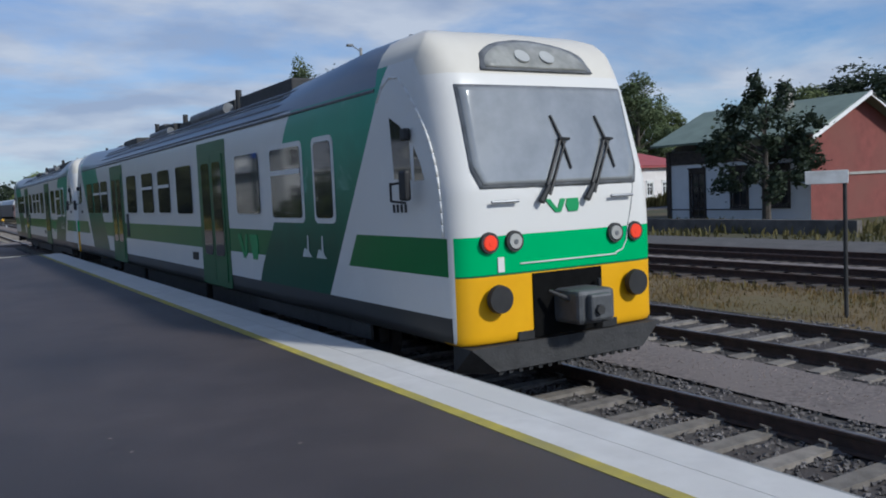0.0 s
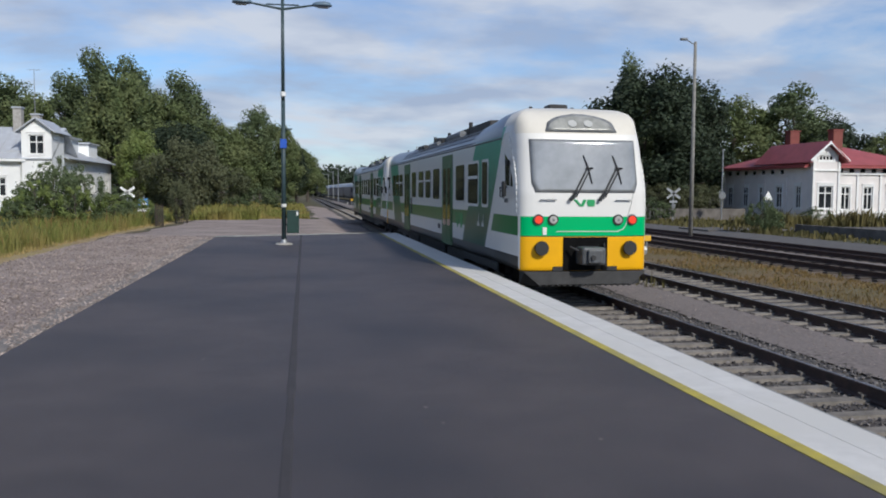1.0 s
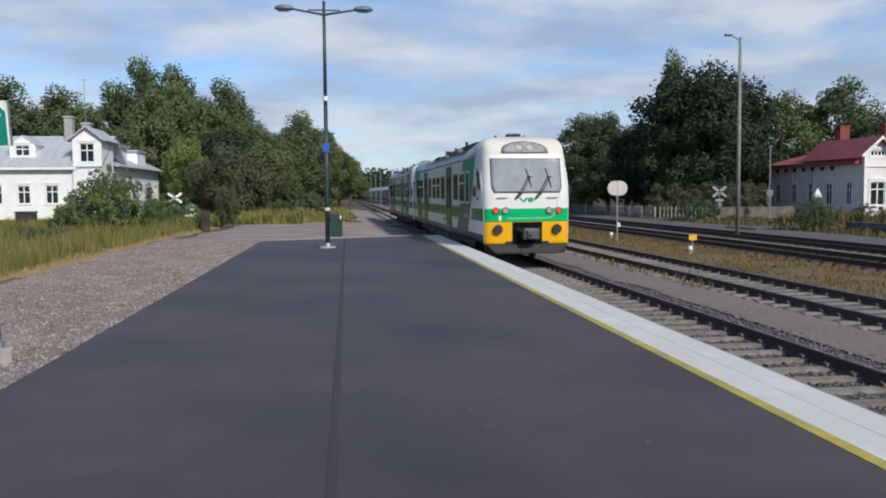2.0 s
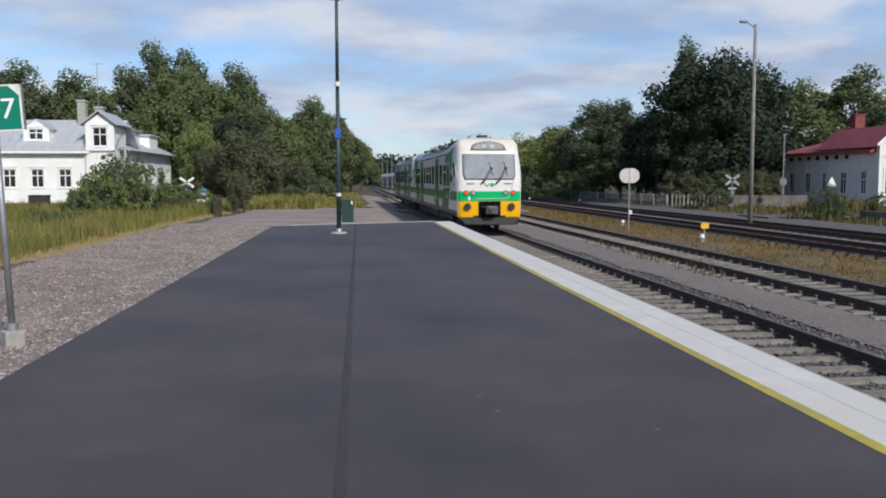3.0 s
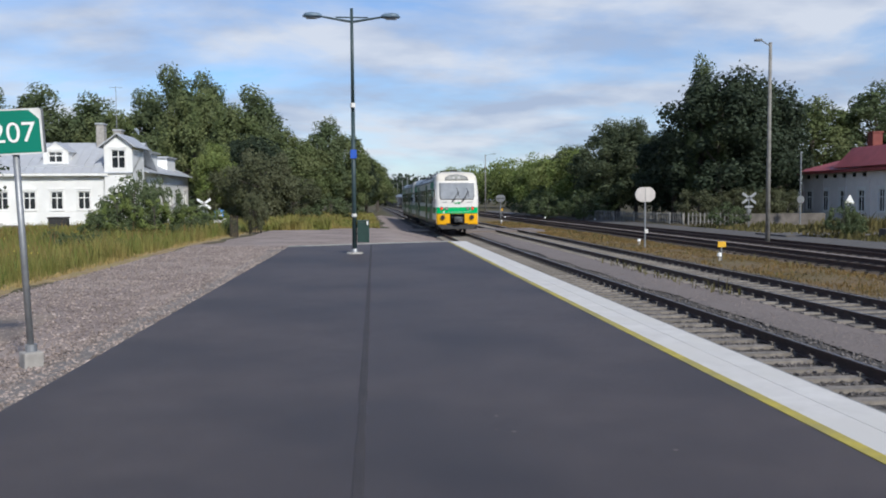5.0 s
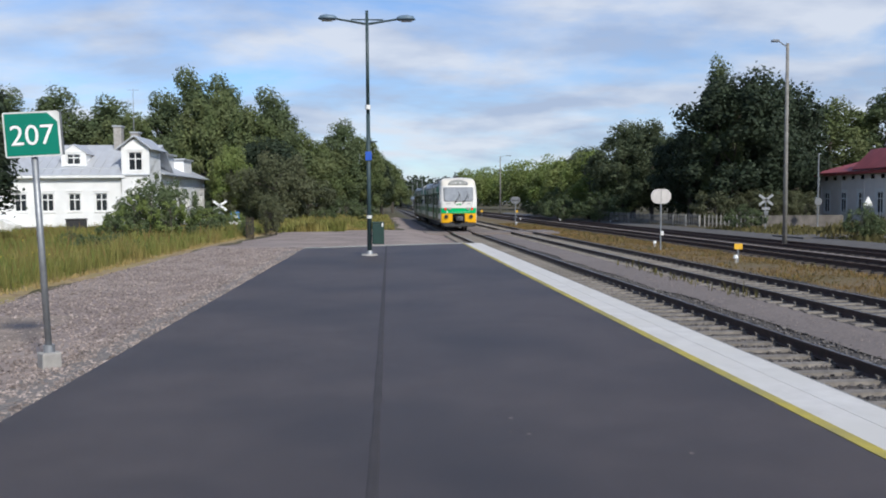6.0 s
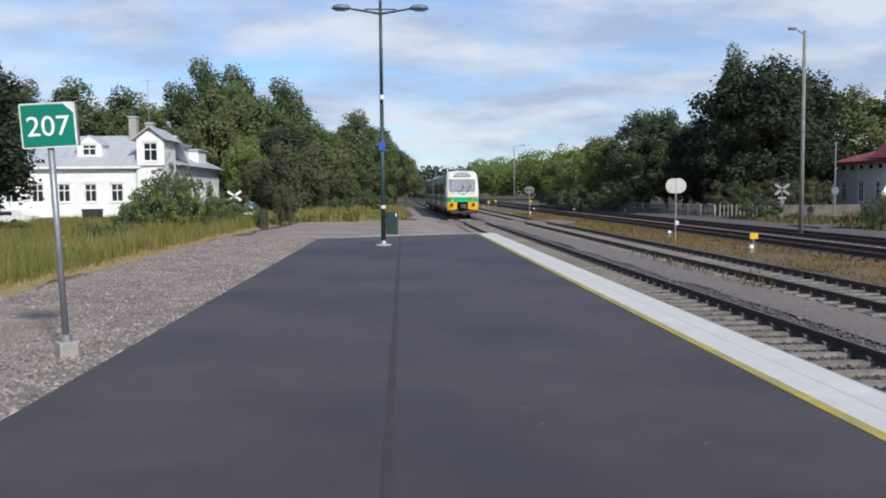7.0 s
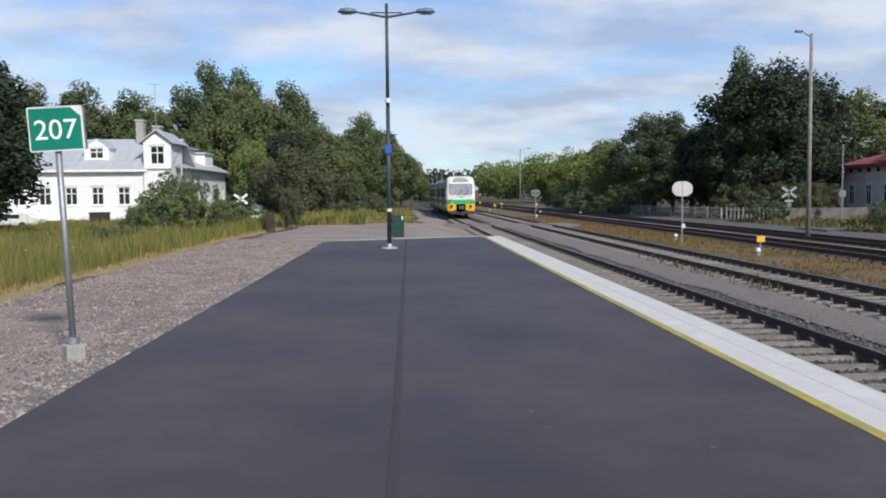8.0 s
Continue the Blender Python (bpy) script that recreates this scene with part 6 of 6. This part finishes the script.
def tree_guard(x, y, h, w):
    """A cage of upright slats tied by hoops."""
    r = root("tree_guard", "dark weathered slatted guard round a young shrub", "tree guard", pose(x, y, ground_z(x, y)), "old tree guards")
    n = 11
    for i in range(n):
        a = 2 * math.pi * i / n
        lean = 0.03 * noise.noise((i * 1.9, x, y))
        b = rod((w * math.cos(a), w * math.sin(a), -0.1), ((w + lean) * math.cos(a), (w + lean) * math.sin(a), h * (1 + 0.10 * noise.noise((i * 2.3, y, x)))), 0.020, 0.016, 6)
        part("slat", b, TIMBER, r)
    for z in (0.25 * h, 0.8 * h):
        b = bmesh.new()
        for i in range(n):
            a0, a1 = 2 * math.pi * i / n, 2 * math.pi * (i + 1) / n
            cyl(b, (w * 0.97 * math.cos(a0), w * 0.97 * math.sin(a0), z), (w * 0.97 * math.cos(a1), w * 0.97 * math.sin(a1), z), 0.02, n=5)
        part("hoop", b, DARK_STEEL, r)


for x_, y_, h_, w_ in ((-6.98, 45.5, 1.10, 0.20), (-6.62, 51.2, 1.40, 0.36)):
    tree_guard(x_, y_, h_, w_)
plant(brown, -6.62, 51.2, 0.34, 0.17, 15)
plant(bush, -7.3, 46.3, 0.40, 0.3, 75)
r = root("wheelie_bin", "dark grey wheeled bin beside the house", "bin", pose(-26.6, 76, -0.95))
b = bmesh.new()
box(b, -0.75, 0.75, -0.5, 0.5, 0.1, 1.25, 0.06)
part("bin_body", b, DARK_STEEL, r)
part("bin_lid", boxed(-0.8, 0.8, -0.55, 0.55, 1.25, 1.40, 0.05), DARK_STEEL, r)


def parked_car(x, y, z):
    r = root("car", "parked light-coloured car beside the white house", "car", pose(x, y, z))
    b = bmesh.new()
    side = [(-2.1, 0.3), (-2.1, 0.75), (-1.3, 0.9), (-0.7, 1.4), (0.9, 1.42), (1.7, 0.95), (2.15, 0.85), (2.15, 0.3)]
    plate(b, [(u, 0.8, v) for u, v in side], 1.6)
    bmesh.ops.recalc_face_normals(b, faces=b.faces)
    part("body", b, WHITE_METAL, r)
    part("side_glass", boxed(-0.95, 1.15, -0.815, -0.79, 0.95, 1.30, 0.01), GLASS, r)
    for u in (-1.3, 1.35):
        part("wheel", rod((u, -0.85, 0.32), (u, -0.65, 0.32), 0.32, n=18), BLACK, r)


parked_car(-35.0, 77.5, -1.0)


# ---- parked coaches far up the line ----
def coach(label):
    r = root("coach", label, "train")
    b = bmesh.new()
    sec = [(-1.5, 0.9), (-1.5, 3.2), (-1.2, 3.9), (-0.5, 4.2), (0.5, 4.2), (1.2, 3.9), (1.5, 3.2), (1.5, 0.9)]
    plate(b, [(u, 0, v) for u, v in sec], -25.0)
    bmesh.ops.recalc_face_normals(b, faces=b.faces)
    part("body", b, COACH_DARK, r, "dull dark red coach body")
    b = bmesh.new()
    plate(b, [(u, -0.05, v) for u, v in ((-1.52, 3.25), (-1.22, 3.94), (-0.5, 4.25), (0.5, 4.25), (1.22, 3.94), (1.52, 3.25), (1.45, 3.2), (-1.45, 3.2))], -25.1)
    bmesh.ops.recalc_face_normals(b, faces=b.faces)
    part("coach_roof", b, SHEET_ROOF, r, "pale grey coach roof")
    for s in (-1, 1):
        part("window_band", boxed(s * 1.5 - 0.02, s * 1.5 + 0.02, 1.5, 23.5, 2.0, 2.9), TRAIN_GLASS, r, "dark window band")
    part("underframe", boxed(-1.3, 1.3, 1, 24, 0.35, 0.9), DARK_STEEL, r)
    return r


coach0 = coach("dark red parked railway coach with pale roof")
coach0.matrix_basis = pose(14.5, 205, -0.55, 0, 0, 1.0)
coach0["group"] = "parked coaches"
for i in range(1, 9):
    copy_thing(coach0, pose(14.5 - 0.5 * i - 0.05 * i * i * 0, 205 + 25.8 * i, -0.55, 0, 0, 1.0))
for i, (x, y) in enumerate(((9.2, 190), (9.6, 225), (9.8, 265), (10.0, 310))):
    r = root("signal_mast", "thin grey mast beside the far line", "mast", pose(x, y, -0.6), "masts along the far line")
    part("mast", rod((0, 0, -0.2), (0, 0, 7.5), 0.12, 0.08, 8), GALV, r)
    part("arm", rod((0, 0, 7.2), (-1.6, 0, 7.4), 0.06, 0.05, 6), GALV, r)


# ---- grass, stones ----
def blades(name, x0, x1, y0, y1, n, h0, h1, material, label, zf=ground_z, dens=None, width=0.012, seed=1):
    g = np.random.default_rng(seed)
    V, F = [], []
    u = g.uniform(0, 1, n)
    ys = y0 + (y1 - y0) * u ** 1.7
    xs = x1 - (x1 - x0) * g.uniform(0, 1, n) ** 1.25
    for x, y in zip(xs, ys):
        if noise.noise((x * 0.5, y * 0.35, seed)) < g.uniform(-0.75, 0.15):
            continue
        d = max(1.0, math.hypot(x, y) / 14)
        h = g.uniform(h0 * 0.6, h1 * 1.15) * (0.75 + 0.75 * noise.noise((x * 0.55, y * 0.45, 4)))
        w = width * d * g.uniform(0.7, 1.3)
        a, t = g.uniform(0, 6.283), g.uniform(0.05, 0.45) * h
        cx, sx = math.cos(a), math.sin(a)
        z = zf(x, y)
        k = len(V)
        b = g.uniform(0, 6.283)
        bx, by = math.cos(b) * t, math.sin(b) * t
        V += [(x - cx * w, y - sx * w, z - 0.02), (x + cx * w, y + sx * w, z - 0.02), (x + cx * w * 0.7 + bx * 0.4, y + sx * w * 0.7 + by * 0.4, z + h * 0.6), (x - cx * w * 0.7 + bx * 0.4, y - sx * w * 0.7 + by * 0.4, z + h * 0.6), (x + bx, y + by, z + h)]
        F += [(k, k + 1, k + 2, k + 3), (k + 3, k + 2, k + 4)]
    tagged(new(name, scatter_mesh(name, V, F, material)), label, "grass", kind="stuff")


blades("meadow_grass", -30, -7.5, 12, 80, 110000, 0.22, 0.78, GRASS, "tall yellow green meadow grass", width=0.0055, seed=2)
blades("green_grass", -30, -7.8, 12, 80, 60000, 0.2, 0.62, GREEN_GRASS, "green grass and weeds in the meadow", width=0.009, seed=3)
def flowers():
    g = np.random.default_rng(44)
    V, F = [], []
    for _ in range(420):
        x, y = -8.0 - 14 * g.uniform() ** 1.4, 12 + 34 * g.uniform() ** 1.3
        if noise.noise((x * 0.4, y * 0.3, 8)) < 0.0:
            continue
        z, s_ = ground_z(x, y) + g.uniform(0.35, 0.75), g.uniform(0.012, 0.026)
        k = len(V)
        V += [(x + s_ * math.cos(a) , y + s_ * math.sin(a) * 0.6, z + s_ * math.sin(a) * 0.8) for a in np.arange(5) * 1.2566] + [(x, y - 0.02, z)]
        F += [(k + i, k + (i + 1) % 5, k + 5) for i in range(5)]
    tagged(new("meadow_flowers", scatter_mesh("meadow_flowers", V, F, FLOWER)), "small yellow flowers in the meadow", "flowers", kind="stuff")


flowers()
blades("sorrel_stalks", -28, -7.9, 12, 75, 4500, 0.45, 0.95, SORREL, "reddish brown sorrel stalks in the meadow", width=0.006, seed=14)
blades("path_grass", -8.4, -7.3, 8, 60, 12000, 0.03, 0.17, STRAW, "short straw coloured grass along the gravel edge", seed=4)
blades("line_grass", -9.0, -2.6, 58, 120, 16000, 0.3, 0.8, GRASS, "tall grass beside the line", width=0.02, seed=5)
blades("low_line_grass", -3.2, 0.9, 63, 128, 11000, 0.10, 0.38, GRASS, "short olive grass beside the line", width=0.02, seed=15)
vz = lambda x, y: -0.72
blades("verge_grass", 12.3, 15.5, -6, 90, 60000, 0.03, 0.10, DRY_GRASS, "dry brown grass between the tracks", vz, width=0.007, seed=6)
blades("verge_weeds", 12.4, 15.6, -6, 90, 2500, 0.06, 0.20, WEED, "sparse green weeds between the tracks", vz, seed=7)
blades("yard_grass", 25.6, 33, -6, 66, 14000, 0.1, 0.40, WEED, "rough grass beyond the sidings", width=0.02, seed=8)
blades("hedge_weeds", 29.5, 62, 51.8, 54.6, 9000, 0.4, 1.1, WEED, "tall grey green weeds along the garden wall", width=0.02, seed=10)
blades("track_weeds", 8.6, 9.2, 20, 31, 110, 0.10, 0.30, WEED, "thin weeds beside the second track", lambda x, y: -0.68, seed=9)


def stones(name, regions, seed, material, label, zf):
    g = np.random.default_rng(seed)
    V, F = [], []
    tri = [(0, 2, 4), (2, 1, 4), (1, 3, 4), (3, 0, 4), (2, 0, 5), (1, 2, 5), (3, 1, 5), (0, 3, 5)]
    base = np.array([(1, 0, 0), (-1, 0, 0), (0, 1, 0), (0, -1, 0), (0, 0, 1), (0, 0, -1)], float)
    for x0, x1, y0, y1, n, s0, s1 in regions:
        for _ in range(n):
            x, y = g.uniform(x0, x1), y0 + (y1 - y0) * g.uniform() ** 1.5
            s = g.uniform(s0, s1)
            q, _r = np.linalg.qr(g.normal(size=(3, 3)))
            p = (base * g.uniform(0.55, 1.15, (6, 1)) * s) @ q * np.array([1, 1, 0.75]) + np.array([x, y, zf(x, y) + s * 0.35])
            k = len(V)
            V += p.tolist()
            F += [(a + k, b + k, c + k) for a, b, c in tri]
    tagged(new(name, scatter_mesh(name, V, F, material)), label, "stones", kind="stuff")


stones("ballast_stones", [(4.15, 7.75, 1.5, 34, 15000, 0.018, 0.045), (8.9, 12.3, 3, 34, 7000, 0.02, 0.045)], 31, STONE, "loose dark ballast stones", lambda x, y: -0.745)
stones("loose_gravel", [(-7.0, -2.95, 4.5, 34, 23000, 0.008, 0.031), (-3.7, -2.9, 4.5, 30, 5000, 0.012, 0.034), (7.7, 8.9, 3, 26, 2500, 0.006, 0.016)], 32, PEBBLE, "loose reddish grey gravel", lambda x, y: -0.085 if x < 0 else -0.66)


# ---- sleepers ----
for tr_, xc, n in ((t1, 5.85, 190), (t2, 10.30, 190)):
    for i in range(n):
        part("sleeper", SLEEPER_ME, None, tr_, at=pose(xc + 0.012 * noise.noise((i * 1.3, xc, 0)), -4.0 + 0.61 * i, -0.700, 0, 0, 0.6 * noise.noise((i * 2.1, 3, xc))))
TS = mesh_of("timber_sleeper", boxed(-1.3, 1.3, -0.12, 0.12, -0.14, 0.0, 0.01), TIMBER)
for tr_, xc in ((t3, 17.15), (t4, 20.95)):
    for i in range(110):
        part("sleeper", TS, None, tr_, at=pose(xc, -6.0 + 0.75 * i, -0.685, 0, 0, 1.2 * noise.noise((i * 2.1, 3, xc))))


# ---- what moves ----
def motions():
    times = [0.0, 0.5, 1.0, 1.5, 2.0, 2.5, 3.0, 3.5, 4.0, 4.5, 5.0, 5.5, 6.0, 6.5, 7.0, 7.5, 8.0]
    for car, lead in ((car1, 0.0), (car2, CAR_L + 0.75)):
        walk(car, [(t, pose(5.80, 7.25 + 9.38 * t + lead, RAIL_Z)) for t in times])


motions()
